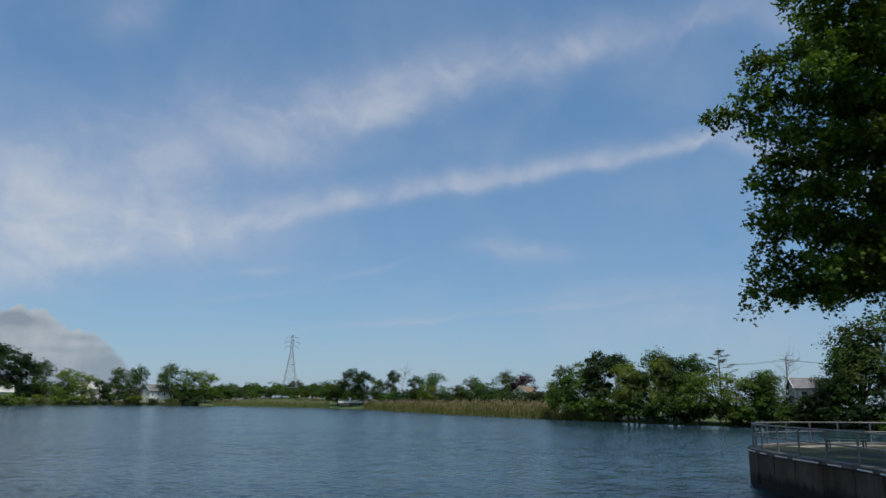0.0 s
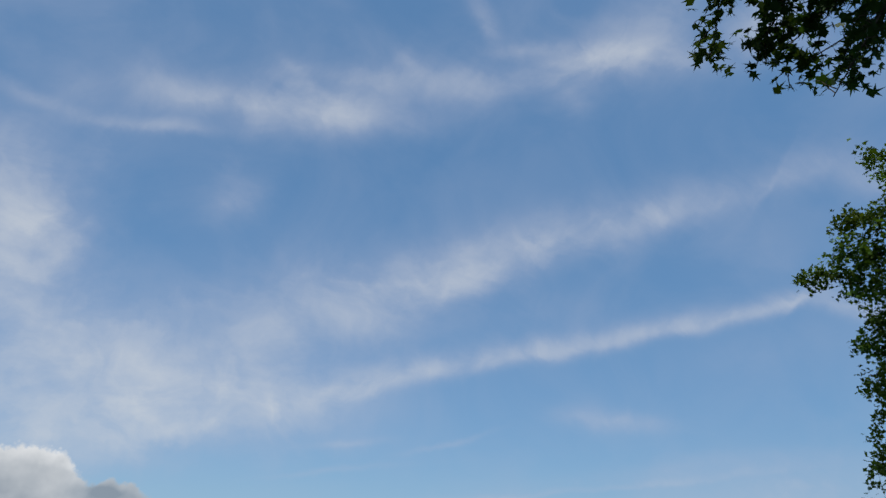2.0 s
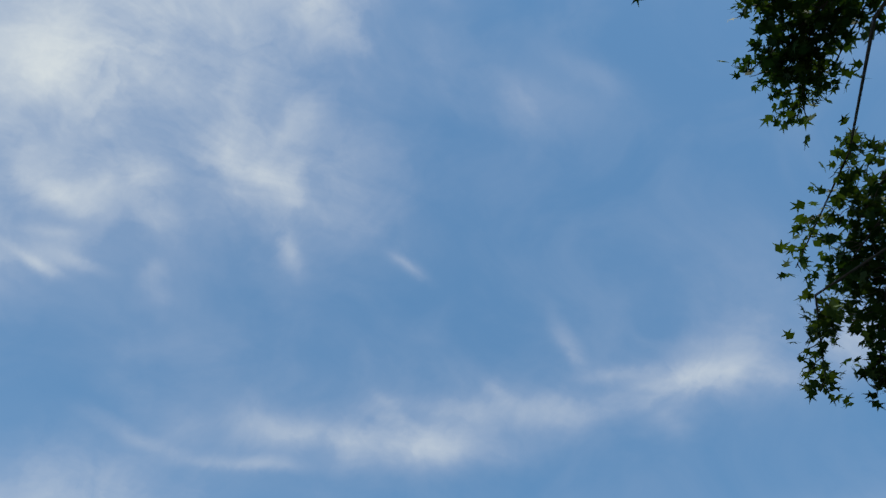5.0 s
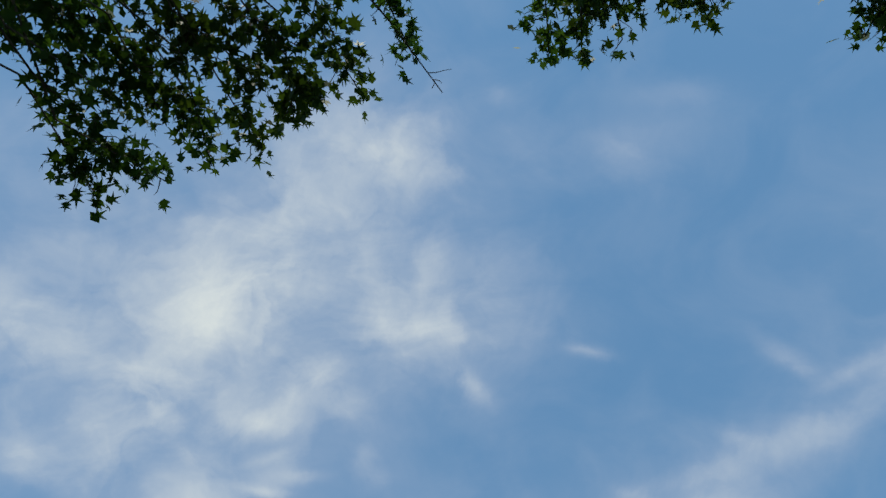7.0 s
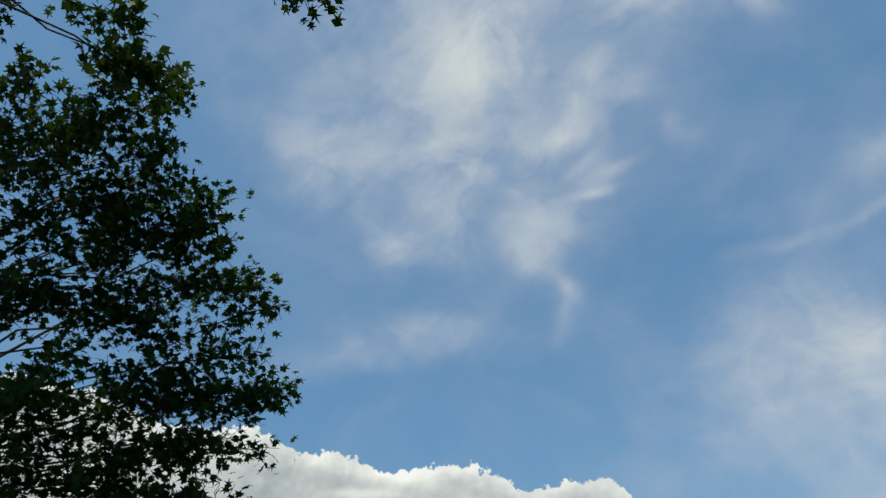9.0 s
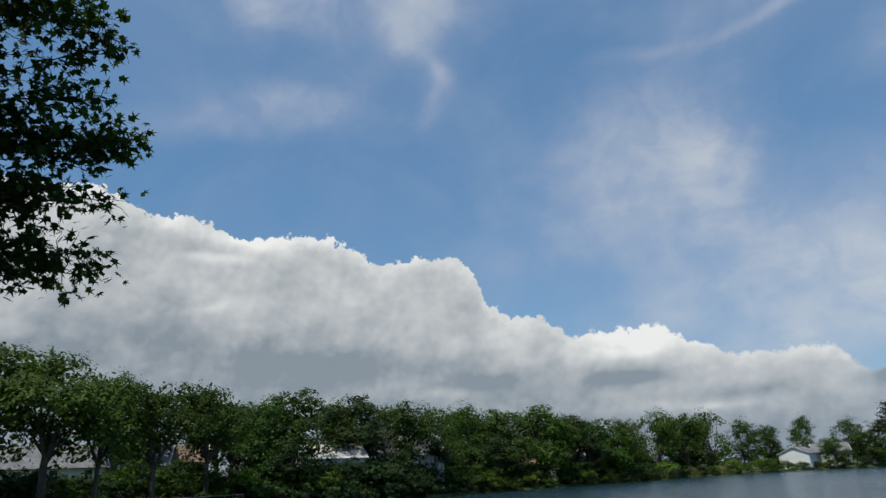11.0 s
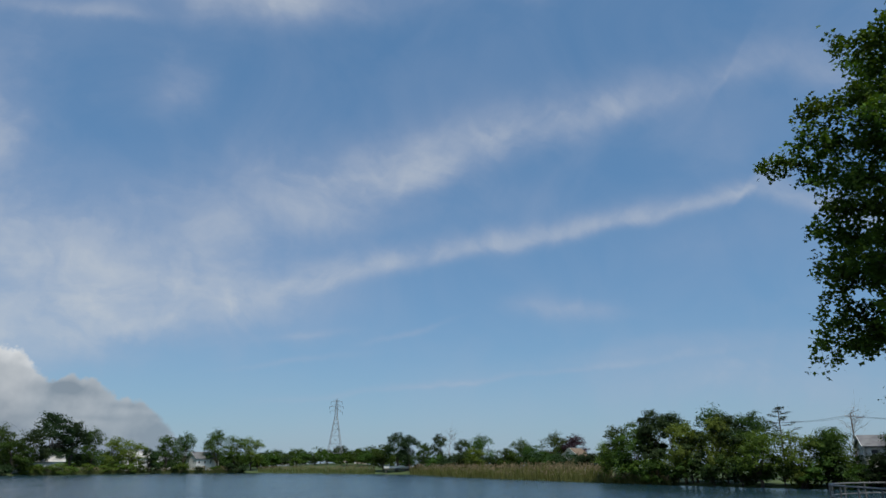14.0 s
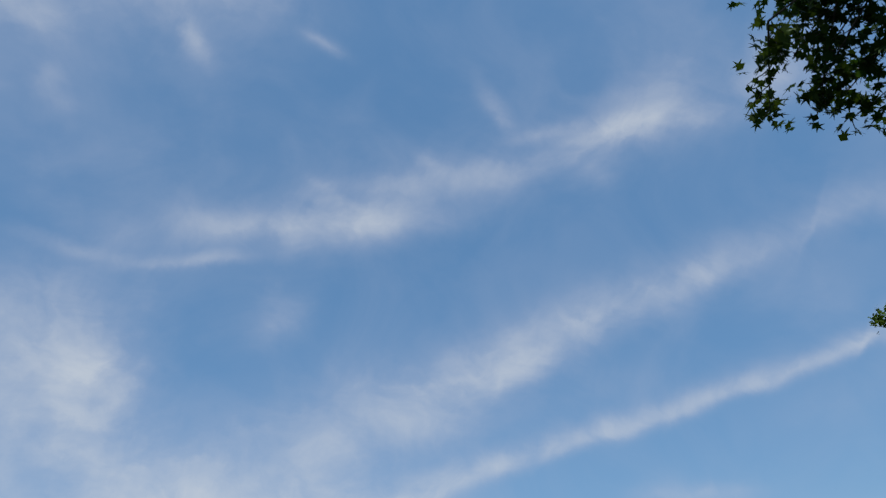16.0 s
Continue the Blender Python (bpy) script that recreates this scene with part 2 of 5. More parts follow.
def blend(fac, a, b, mode="MIX"):
    q = wn.new("ShaderNodeMix")
    q.data_type, q.blend_type = "RGBA", mode
    put(q.inputs["Factor"], fac); put(q.inputs["A"], a); put(q.inputs["B"], b)
    return q.outputs["Result"]


def stops(ramp, rows):
    """Fills a colour ramp: position and three values a row, in order."""
    el = ramp.color_ramp.elements
    el[0].position, el[-1].position = rows[0][0], rows[-1][0]
    el[0].color, el[-1].color = (*rows[0][1], 1), (*rows[-1][1], 1)
    for at, values in rows[1:-1]:
        el.new(at).color = (*values, 1)


way = wn.new("ShaderNodeTexCoord").outputs["Generated"]
ahead = (aloft(35, 38, 1) - Vector(EYE)).normalized()
across = Vector((math.cos(radians(35)), math.sin(radians(35)), 0))
upward = across.cross(ahead)
k = calc("DIVIDE", 2.0, calc("MAXIMUM", calc("ADD", vec("DOT_PRODUCT", way, ahead), 1.0), 0.15))
u0, v0 = calc("MULTIPLY", vec("DOT_PRODUCT", way, across), k), calc("MULTIPLY", vec("DOT_PRODUCT", way, upward), k)
chart = wn.new("ShaderNodeCombineXYZ")
put(chart.inputs[0], u0); put(chart.inputs[1], v0)
flat = chart.outputs[0]
# winds pull the edges about
drift = vec("SUBTRACT", cloud_noise(flat, 2.6, 3, 0.5, True), (0.5, 0.5, 0.5))
curl = vec("SUBTRACT", cloud_noise(flat, 9.0, 5, 0.6, True), (0.5, 0.5, 0.5))
pulled = vec("ADD", flat, vec("ADD", vec("MULTIPLY", drift, (0.06, 0.06, 0.0)), vec("MULTIPLY", curl, (0.10, 0.10, 0.0))))
held = vec("ADD", flat, vec("ADD", vec("MULTIPLY", drift, (0.03, 0.03, 0.0)), vec("MULTIPLY", curl, (0.035, 0.035, 0.0))))

loose, firm = wn.new("ShaderNodeSeparateXYZ"), wn.new("ShaderNodeSeparateXYZ")
put(loose.inputs[0], pulled); put(firm.inputs[0], held)
thick = calc("MULTIPLY", loose.outputs[0], 1e-5)
for cu, cv, a, b, slant, amp in BROAD + ZENITH + ZENITH_B + HIGH + WEST + WEST_B + LOW + CURVES:
    src = loose if min(a, b) > 0.03 else firm
    spot = wn.new("ShaderNodeCombineXYZ")
    put(spot.inputs[0], src.outputs[0]); put(spot.inputs[1], src.outputs[1]); put(spot.inputs[2], thick)
    q = wn.new("ShaderNodeMapping")
    q.vector_type = "TEXTURE"
    put(q.inputs["Vector"], spot.outputs[0])
    q.inputs["Location"].default_value, q.inputs["Rotation"].default_value, q.inputs["Scale"].default_value = (cu, cv, 0), (0, 0, radians(slant)), (a * 1.15, b * 1.15, 1e4)
    out = q.outputs["Vector"]
    soft = calc("EXPONENT", calc("MULTIPLY", vec("DOT_PRODUCT", out, out), -1.0))
    thick = calc("MULTIPLY_ADD", soft, amp, thick)

parts = wn.new("ShaderNodeSeparateXYZ")
put(parts.inputs[0], held)
for band in (BAND_A, BAND_B, BAND_C, BAND_E):
    ramp = wn.new("ShaderNodeValToRGB")
    stops(ramp, [((bu - BAND_FROM) / (BAND_TO - BAND_FROM), (0.5 + bv / 4, w * 4, amp)) for bu, bv, w, amp in band])
    put(ramp.inputs[0], ranged(parts.outputs[0], BAND_FROM, BAND_TO, 0, 1, False))
    rgb = wn.new("ShaderNodeSeparateColor")
    put(rgb.inputs[0], ramp.outputs[0])
    centre = calc("MULTIPLY_ADD", rgb.outputs[0], 4.0, -2.0)
    half = calc("MULTIPLY", rgb.outputs[1], 0.25)
    off = calc("DIVIDE", calc("SUBTRACT", parts.outputs[1], centre), half)
    # crisp below, feathered above
    side = ranged(off, -0.2, 0.2, 1.25, 0.75, False)
    off = calc("MULTIPLY", off, side)
    soft = calc("EXPONENT", calc("MULTIPLY", calc("MULTIPLY", off, off), -1.0))
    thick = calc("MULTIPLY_ADD", calc("MULTIPLY", soft, rgb.outputs[2]), 1.0, thick)

# fibres along the wind, and broad patchiness
lay = wn.new("ShaderNodeMapping")
put(lay.inputs["Vector"], held)
lay.inputs["Rotation"].default_value, lay.inputs["Scale"].default_value = (0, 0, radians(-14)), (3.0, 7.5, 1)
fibre = cloud_noise(lay.outputs["Vector"], 1.3, 6, 0.58, warp=0.9)
patch = cloud_noise(flat, 6.0, 6, 0.54, warp=0.6)
texture = calc("ADD", ranged(fibre, 0.31, 0.69, 0.18, 0.86, False), ranged(patch, 0.32, 0.68, 0.24, 0.80, False))
wisp = cloud_noise(pulled, 11.0, 5, 0.52, warp=0.9)
texture = calc("MULTIPLY", texture, ranged(wisp, 0.34, 0.66, 0.72, 1.28, False))
everywhere = calc("MULTIPLY", ranged(patch, 0.35, 0.75), 0.16)
veil = calc("ADD", calc("MULTIPLY", thick, texture), everywhere)
veil = calc("SUBTRACT", 1.0, calc("EXPONENT", calc("MULTIPLY", veil, -0.72)))

# the blue behind
sky = wn.new("ShaderNodeTexSky")
sky.sky_type, sky.sun_disc = "NISHITA", False
sky.sun_elevation, sky.sun_rotation = radians(SUN_EL), radians(-SUN_AZ)
sky.air_density, sky.dust_density, sky.ozone_density = 1.0, 0.3, 2.0
blue = blend(0.46, blend(1.0, sky.outputs["Color"], (*SKY_TINT, 1), "MULTIPLY"), CLEAR)
xyz = wn.new("ShaderNodeSeparateXYZ")
put(xyz.inputs[0], way)
height = calc("MULTIPLY", calc("ARCSINE", xyz.outputs[2]), 180 / math.pi)
heading = calc("MULTIPLY", calc("ARCTAN2", calc("MULTIPLY", xyz.outputs[0], -1.0), xyz.outputs[1]), 180 / math.pi)
haze = calc("MULTIPLY", calc("EXPONENT", calc("DIVIDE", calc("MAXIMUM", height, 0.0), -6.5)), 0.6)
above = blend(haze, blue, HAZE)
above = blend(veil, above, blend(ranged(veil, 0.25, 1.0, 0.0, 1.0, False), CIRRUS, DENSE))

# the heaped cloud: billows at three sizes push its edge out
globe = wn.new("ShaderNodeCombineXYZ")
put(globe.inputs[0], calc("MULTIPLY", heading, 0.1)); put(globe.inputs[1], calc("MULTIPLY", height, 0.1))
at = globe.outputs[0]


def billow(p, levels, soft):
    """Rounded heaps: the more there are the higher the value."""
    total = None
    for scale, amp in levels:
        q = wn.new("ShaderNodeTexVoronoi")
        q.feature, q.inputs["Smoothness"].default_value = "SMOOTH_F1", soft
        put(q.inputs["Vector"], vec("ADD", p, vec("MULTIPLY", cloud_noise(p, scale * 1.3, 3, 0.6, True), (0.5 / scale, 0.5 / scale, 0))))
        q.inputs["Scale"].default_value = scale
        lump = calc("SUBTRACT", 0.75, q.outputs["Distance"])
        total = calc("MULTIPLY_ADD", lump, amp, total if total is not None else 0.0)
    return total


heap = billow(at, ((2.2, 1.0), (4.8, 0.55), (10.5, 0.28), (23.0, 0.10)), 0.35)
ROUND = ((1.3, 1.1), (2.9, 0.6), (6.5, 0.26), (14.0, 0.09))
swell, lit_swell = billow(at, ROUND, 0.22), billow(vec("ADD", at, (0.05, 0.11, 0.0)), ROUND, 0.22)
ramp = wn.new("ShaderNodeValToRGB")
stops(ramp, [(a / 130, ((h + 5) / 40,) * 3) for a, h in BANK_TOP])
put(ramp.inputs[0], calc("DIVIDE", heading, 130.0))
edge = calc("MULTIPLY_ADD", ramp.outputs[0], 40.0, -5.0)
inside = calc("SUBTRACT", edge, height)
grow = ranged(edge, 2.0, 14.0, 0.5, 1.25, False)
inside = calc("ADD", inside, calc("MULTIPLY", calc("SUBTRACT", heap, 0.42), grow))
small = billow(at, ((13.0, 1.0), (29.0, 0.5), (61.0, 0.25)), 0.12)
inside = calc("ADD", inside, calc("MULTIPLY", calc("SUBTRACT", small, 0.9), ranged(edge, 3.0, 14.0, 0.35, 0.75, False)))
bank = ranged(inside, -0.05, ranged(edge, 3.0, 14.0, 0.5, 0.16, False), 0.0, 1.0)
relief = calc("SUBTRACT", swell, lit_swell)
depth = calc("DIVIDE", inside, calc("MAXIMUM", calc("ADD", edge, 1.0), 2.0))
tone = calc("ADD", calc("MULTIPLY", relief, 0.22), calc("ADD", ranged(inside, 0.0, 1.6, 0.22, 0.0), ranged(depth, 0.04, 0.75, 0.56, 0.20)))
layers = cloud_noise(vec("MULTIPLY", at, (0.7, 2.6, 1.0)), 2.0, 5, 0.5)
tone = calc("ADD", tone, ranged(layers, 0.3, 0.7, -0.05, 0.05, False))
bent = calc("SUBTRACT", swell, 1.0)
for a, h, rx, ry, amp in LAYERS:
    x, y = calc("DIVIDE", calc("SUBTRACT", calc("MULTIPLY_ADD", bent, 1.6, heading), a), rx), calc("DIVIDE", calc("SUBTRACT", calc("MULTIPLY_ADD", bent, 0.8, height), h), ry)
    lump = calc("EXPONENT", calc("MULTIPLY", calc("MULTIPLY_ADD", x, x, calc("MULTIPLY", y, y)), -1.0))
    tone = calc("MULTIPLY_ADD", calc("MULTIPLY", lump, ranged(layers, 0.3, 0.62, 0.9, 1.35, False)), amp, tone)
tone = calc("MULTIPLY", tone, ranged(edge, 3.0, 9.0, 0.35, 1.0, False))
puff = billow(vec("ADD", at, vec("MULTIPLY", cloud_noise(at, 2.0, 3, 0.5, True), (0.3, 0.3, 0.0))), ((1.7, 1.0), (3.9, 0.6), (8.6, 0.34), (19.0, 0.17)), 0.06)
tone = calc("ADD", tone, calc("MULTIPLY", calc("SUBTRACT", puff, 1.02), ranged(edge, 3.0, 9.0, 0.14, 0.26, False)))
lumps = calc("ADD", calc("SUBTRACT", heap, 0.55), calc("MULTIPLY", calc("SUBTRACT", small, 0.9), 0.35))
for a, h, rx, ry, amp in DUSK:
    x, y = calc("DIVIDE", calc("SUBTRACT", calc("MULTIPLY_ADD", tone, 1e-6, heading), a), rx), calc("DIVIDE", calc("SUBTRACT", height, h), ry)
    y = calc("MULTIPLY_ADD", lumps, 0.5, y)
    lump = calc("EXPONENT", calc("MULTIPLY", calc("MULTIPLY_ADD", x, x, calc("MULTIPLY", y, y)), -1.0))
    tone = calc("SUBTRACT", tone, calc("MULTIPLY", lump, amp))
tone = calc("ADD", tone, calc("MULTIPLY", calc("SUBTRACT", heap, billow(vec("ADD", at, (0.02, 0.045, 0.0)), ((2.2, 1.0), (4.8, 0.55), (10.5, 0.28)), 0.35)), 0.30))
tone = ranged(tone, 0.0, 1.0, 0.0, 1.0, False)
bank_colour = blend(tone, BANK_SHADE, BANK_LIGHT)
bank_colour = blend(calc("MULTIPLY", haze, 0.5), bank_colour, HAZE)
above = blend(calc("MULTIPLY", bank, ranged(edge, 1.0, 8.0, 0.75, 0.98, False)), above, bank_colour)
put(wn["Background"].inputs["Color"], above)
wn["Background"].inputs["Strength"].default_value = 0.1

# ---- materials ----
def material(name):
    m = bpy.data.materials.new(name)
    m.use_nodes = True
    t = m.node_tree
    return m, t, t.nodes, t.links, t.nodes["Principled BSDF"]


def surface(name, dark, light, scale=4.0, rough=0.8, bump=0.2, fine=40.0, metal=0.0, spec=0.3, vary=0.0, stretch=None):
    """A weathered surface: two colours mixed by noise at two scales, with a fine relief."""
    m, t, n, l, b = material(name)
    co = n.new("ShaderNodeTexCoord")
    src = co.outputs["Object"]
    if stretch:
        mp = n.new("ShaderNodeMapping")
        mp.inputs["Scale"].default_value = stretch
        l.new(src, mp.inputs["Vector"])
        src = mp.outputs["Vector"]
    n1 = n.new("ShaderNodeTexNoise"); n1.inputs["Scale"].default_value = scale; n1.inputs["Detail"].default_value = 6
    n2 = n.new("ShaderNodeTexNoise"); n2.inputs["Scale"].default_value = fine; n2.inputs["Detail"].default_value = 4
    l.new(src, n1.inputs["Vector"]); l.new(src, n2.inputs["Vector"])
    add = n.new("ShaderNodeMath"); add.operation = "MULTIPLY_ADD"
    l.new(n2.outputs["Fac"], add.inputs[0]); add.inputs[1].default_value = 0.45
    l.new(n1.outputs["Fac"], add.inputs[2])
    ramp = n.new("ShaderNodeMapRange")
    ramp.inputs["From Min"].default_value, ramp.inputs["From Max"].default_value = 0.5, 0.95
    l.new(add.outputs[0], ramp.inputs["Value"])
    mix = n.new("ShaderNodeMix"); mix.data_type = "RGBA"
    mix.inputs["A"].default_value, mix.inputs["B"].default_value = (*dark, 1), (*light, 1)
    l.new(ramp.outputs[0], mix.inputs["Factor"])
    out = mix.outputs["Result"]
    if vary:
        ob = n.new("ShaderNodeObjectInfo")
        hs = n.new("ShaderNodeHueSaturation")
        mr = n.new("ShaderNodeMapRange"); mr.inputs["To Min"].default_value, mr.inputs["To Max"].default_value = 1 - vary, 1 + vary
        l.new(ob.outputs["Random"], mr.inputs["Value"]); l.new(mr.outputs[0], hs.inputs["Value"]); l.new(out, hs.inputs["Color"])
        out = hs.outputs["Color"]
    l.new(out, b.inputs["Base Color"])
    b.inputs["Roughness"].default_value, b.inputs["Metallic"].default_value = rough, metal
    b.inputs["Specular IOR Level"].default_value = spec
    if bump:
        bp = n.new("ShaderNodeBump"); bp.inputs["Strength"].default_value = bump; bp.inputs["Distance"].default_value = 0.03
        l.new(n2.outputs["Fac"], bp.inputs["Height"]); l.new(bp.outputs["Normal"], b.inputs["Normal"])
    return m


def foliage(name, dark, light, thin=0.35, hue=0.02):
    """Leaves: each one of its own tone, letting some light through."""
    m, t, n, l, b = material(name)
    geo = n.new("ShaderNodeNewGeometry")
    info = n.new("ShaderNodeObjectInfo")
    co = n.new("ShaderNodeTexCoord")
    nz = n.new("ShaderNodeTexNoise"); nz.inputs["Scale"].default_value = 0.55; nz.inputs["Detail"].default_value = 3
    l.new(co.outputs["Object"], nz.inputs["Vector"])
    avg = n.new("ShaderNodeMath"); avg.operation = "MULTIPLY_ADD"; avg.inputs[1].default_value = 0.6
    l.new(geo.outputs["Random Per Island"], avg.inputs[0]); 
    half = n.new("ShaderNodeMapRange"); half.inputs["From Min"].default_value, half.inputs["From Max"].default_value = 0.3, 0.7
    half.inputs["To Max"].default_value = 0.5
    l.new(nz.outputs["Fac"], half.inputs["Value"]); l.new(half.outputs[0], avg.inputs[2])
    mix = n.new("ShaderNodeMix"); mix.data_type = "RGBA"
    mix.inputs["A"].default_value, mix.inputs["B"].default_value = (*dark, 1), (*light, 1)
    l.new(avg.outputs[0], mix.inputs["Factor"])
    hs = n.new("ShaderNodeHueSaturation")
    own = n.new("ShaderNodeMath"); own.operation = "FRACT"; many = n.new("ShaderNodeMath"); many.operation = "MULTIPLY"; many.inputs[1].default_value = 7.31
    tone = n.new("ShaderNodeMapRange"); tone.inputs["To Min"].default_value, tone.inputs["To Max"].default_value = 0.72, 1.22
    l.new(info.outputs["Random"], many.inputs[0]); l.new(many.outputs[0], own.inputs[0]); l.new(own.outputs[0], tone.inputs["Value"]); l.new(tone.outputs[0], hs.inputs["Value"])
    mr = n.new("ShaderNodeMapRange"); mr.inputs["To Min"].default_value, mr.inputs["To Max"].default_value = 0.5 - hue, 0.5 + hue
    l.new(info.outputs["Random"], mr.inputs["Value"]); l.new(mr.outputs[0], hs.inputs["Hue"]); l.new(mix.outputs["Result"], hs.inputs["Color"])
    l.new(hs.outputs["Color"], b.inputs["Base Color"])
    b.inputs["Roughness"].default_value = 0.6
    b.inputs["Specular IOR Level"].default_value = 0.1
    tr = n.new("ShaderNodeBsdfTranslucent")
    warm = n.new("ShaderNodeMix"); warm.data_type = "RGBA"; warm.blend_type = "MULTIPLY"; warm.inputs["Factor"].default_value = 1.0
    warm.inputs["B"].default_value = (1.6, 1.5, 0.5, 1)
    l.new(hs.outputs["Color"], warm.inputs["A"]); l.new(warm.outputs["Result"], tr.inputs["Color"])
    ms = n.new("ShaderNodeMixShader"); ms.inputs["Fac"].default_value = thin
    l.new(b.outputs[0], ms.inputs[1]); l.new(tr.outputs[0], ms.inputs[2])
    l.new(ms.outputs[0], n["Material Output"].inputs["Surface"])
    return m


def water_material():
    m, t, n, l, b = material("pond_water")
    b.inputs["Base Color"].default_value = (0.011, 0.033, 0.046, 1)
    b.inputs["Roughness"].default_value = 0.16
    b.inputs["IOR"].default_value = 1.333
    co = n.new("ShaderNodeTexCoord")
    wind = n.new("ShaderNodeMapping"); wind.inputs["Rotation"].default_value = (0, 0, radians(25)); wind.inputs["Scale"].default_value = (1.0, 2.2, 1.0)
    l.new(co.outputs["Object"], wind.inputs["Vector"])
    def wave(scale, detail, size):
        q = n.new("ShaderNodeTexNoise"); q.inputs["Scale"].default_value = scale; q.inputs["Detail"].default_value = detail; q.inputs["Roughness"].default_value = 0.6
        l.new(wind.outputs["Vector"], q.inputs["Vector"])
        c = n.new("ShaderNodeVectorMath"); c.operation = "SUBTRACT"; c.inputs[1].default_value = (0.5, 0.5, 0.5)
        l.new(q.outputs["Color"], c.inputs[0])
        w = n.new("ShaderNodeVectorMath"); w.operation = "MULTIPLY"; w.inputs[1].default_value = (size, size, 0.0)
        l.new(c.outputs[0], w.inputs[0])
        return w.outputs[0]
    calm = n.new("ShaderNodeTexNoise"); calm.inputs["Scale"].default_value = 0.022; calm.inputs["Detail"].default_value = 3
    l.new(wind.outputs["Vector"], calm.inputs["Vector"])
    gust = n.new("ShaderNodeMapRange"); gust.inputs["From Min"].default_value, gust.inputs["From Max"].default_value = 0.38, 0.62
    gust.inputs["To Min"].default_value, gust.inputs["To Max"].default_value = 0.6, 1.1
    l.new(calm.outputs["Fac"], gust.inputs["Value"])
    # the lee of the trees lies calmer
    shelter = gust.outputs[0]
    for at, size in (((-72, 22, 0), 62), ((44, 126, 0), 36)):
        gap = n.new("ShaderNodeVectorMath"); gap.operation = "DISTANCE"; gap.inputs[1].default_value = at
        l.new(co.outputs["Object"], gap.inputs[0])
        lee = n.new("ShaderNodeMapRange"); lee.interpolation_type = "SMOOTHSTEP"
        lee.inputs["From Min"].default_value, lee.inputs["From Max"].default_value, lee.inputs["To Min"].default_value = size * 0.45, size, 0.22
        l.new(gap.outputs["Value"], lee.inputs["Value"])
        both = n.new("ShaderNodeMath"); both.operation = "MULTIPLY"
        l.new(shelter, both.inputs[0]); l.new(lee.outputs[0], both.inputs[1])
        shelter = both.outputs[0]
    add = n.new("ShaderNodeVectorMath"); l.new(wave(2.6, 3, 1.1), add.inputs[0]); l.new(wave(9.0, 3, 0.85), add.inputs[1])
    swell = n.new("ShaderNodeVectorMath"); l.new(add.outputs[0], swell.inputs[0]); l.new(wave(0.8, 2, 1.0), swell.inputs[1])
    sc = n.new("ShaderNodeVectorMath"); sc.operation = "SCALE"; l.new(swell.outputs[0], sc.inputs[0]); l.new(shelter, sc.inputs["Scale"])
    up = n.new("ShaderNodeVectorMath"); up.inputs[1].default_value = (0, 0, 1); l.new(sc.outputs[0], up.inputs[0])
    nm = n.new("ShaderNodeVectorMath"); nm.operation = "NORMALIZE"; l.new(up.outputs[0], nm.inputs[0]); l.new(nm.outputs[0], b.inputs["Normal"])
    return m


def glass_material():
    m, t, n, l, b = material("window_glass")
    b.inputs["Base Color"].default_value = (0.02, 0.025, 0.03, 1)
    b.inputs["Roughness"].default_value = 0.05
    return m


def tide_stain(m, level):
    """A dark algae stain on the foot of a wall, up to an uneven level."""
    t = m.node_tree
    n, l, b = t.nodes, t.links, t.nodes["Principled BSDF"]
    co = n.new("ShaderNodeTexCoord"); sp = n.new("ShaderNodeSeparateXYZ"); l.new(co.outputs["Object"], sp.inputs[0])
    nz = n.new("ShaderNodeTexNoise"); nz.inputs["Scale"].default_value = 1.6; nz.inputs["Detail"].default_value = 5
    mp = n.new("ShaderNodeMapping"); mp.inputs["Scale"].default_value = (1, 1, 0.2); l.new(co.outputs["Object"], mp.inputs["Vector"]); l.new(mp.outputs["Vector"], nz.inputs["Vector"])
    z = n.new("ShaderNodeMath"); z.operation = "MULTIPLY_ADD"; z.inputs[1].default_value = -0.9
    l.new(nz.outputs["Fac"], z.inputs[0]); l.new(sp.outputs[2], z.inputs[2])
    mr = n.new("ShaderNodeMapRange"); mr.inputs["From Min"].default_value, mr.inputs["From Max"].default_value = level - 0.55, level - 0.25
    l.new(z.outputs[0], mr.inputs["Value"])
    mix = n.new("ShaderNodeMix"); mix.data_type = "RGBA"; mix.inputs["A"].default_value = (0.010, 0.010, 0.007, 1)
    l.new(b.inputs["Base Color"].links[0].from_socket, mix.inputs["B"]); l.new(mr.outputs[0], mix.inputs["Factor"])
    l.new(mix.outputs["Result"], b.inputs["Base Color"])


WATER = water_material()
GRASS = surface("grass", (0.035, 0.06, 0.018), (0.09, 0.12, 0.04), 0.15, 0.9, 0.6, 3.0)
# promenade grass with the shade of the oak put into its dark colour
SHADE_LAWN = surface("lawn", (0.012, 0.017, 0.006), (0.030, 0.038, 0.013), 0.5, 0.9, 0.6, 14.0)
PATHWAY = surface("path_concrete", (0.15, 0.135, 0.11), (0.25, 0.225, 0.19), 0.8, 0.85, 0.3, 18.0)
CONCRETE = surface("wall_concrete", (0.042, 0.033, 0.022), (0.110, 0.090, 0.064), 0.7, 0.85, 0.4, 9.0, stretch=(1, 1, 0.25))
tide_stain(CONCRETE, 0.5)
COPING = surface("coping_concrete", (0.07, 0.066, 0.058), (0.17, 0.16, 0.145), 1.2, 0.85, 0.3, 15.0, vary=0.15)
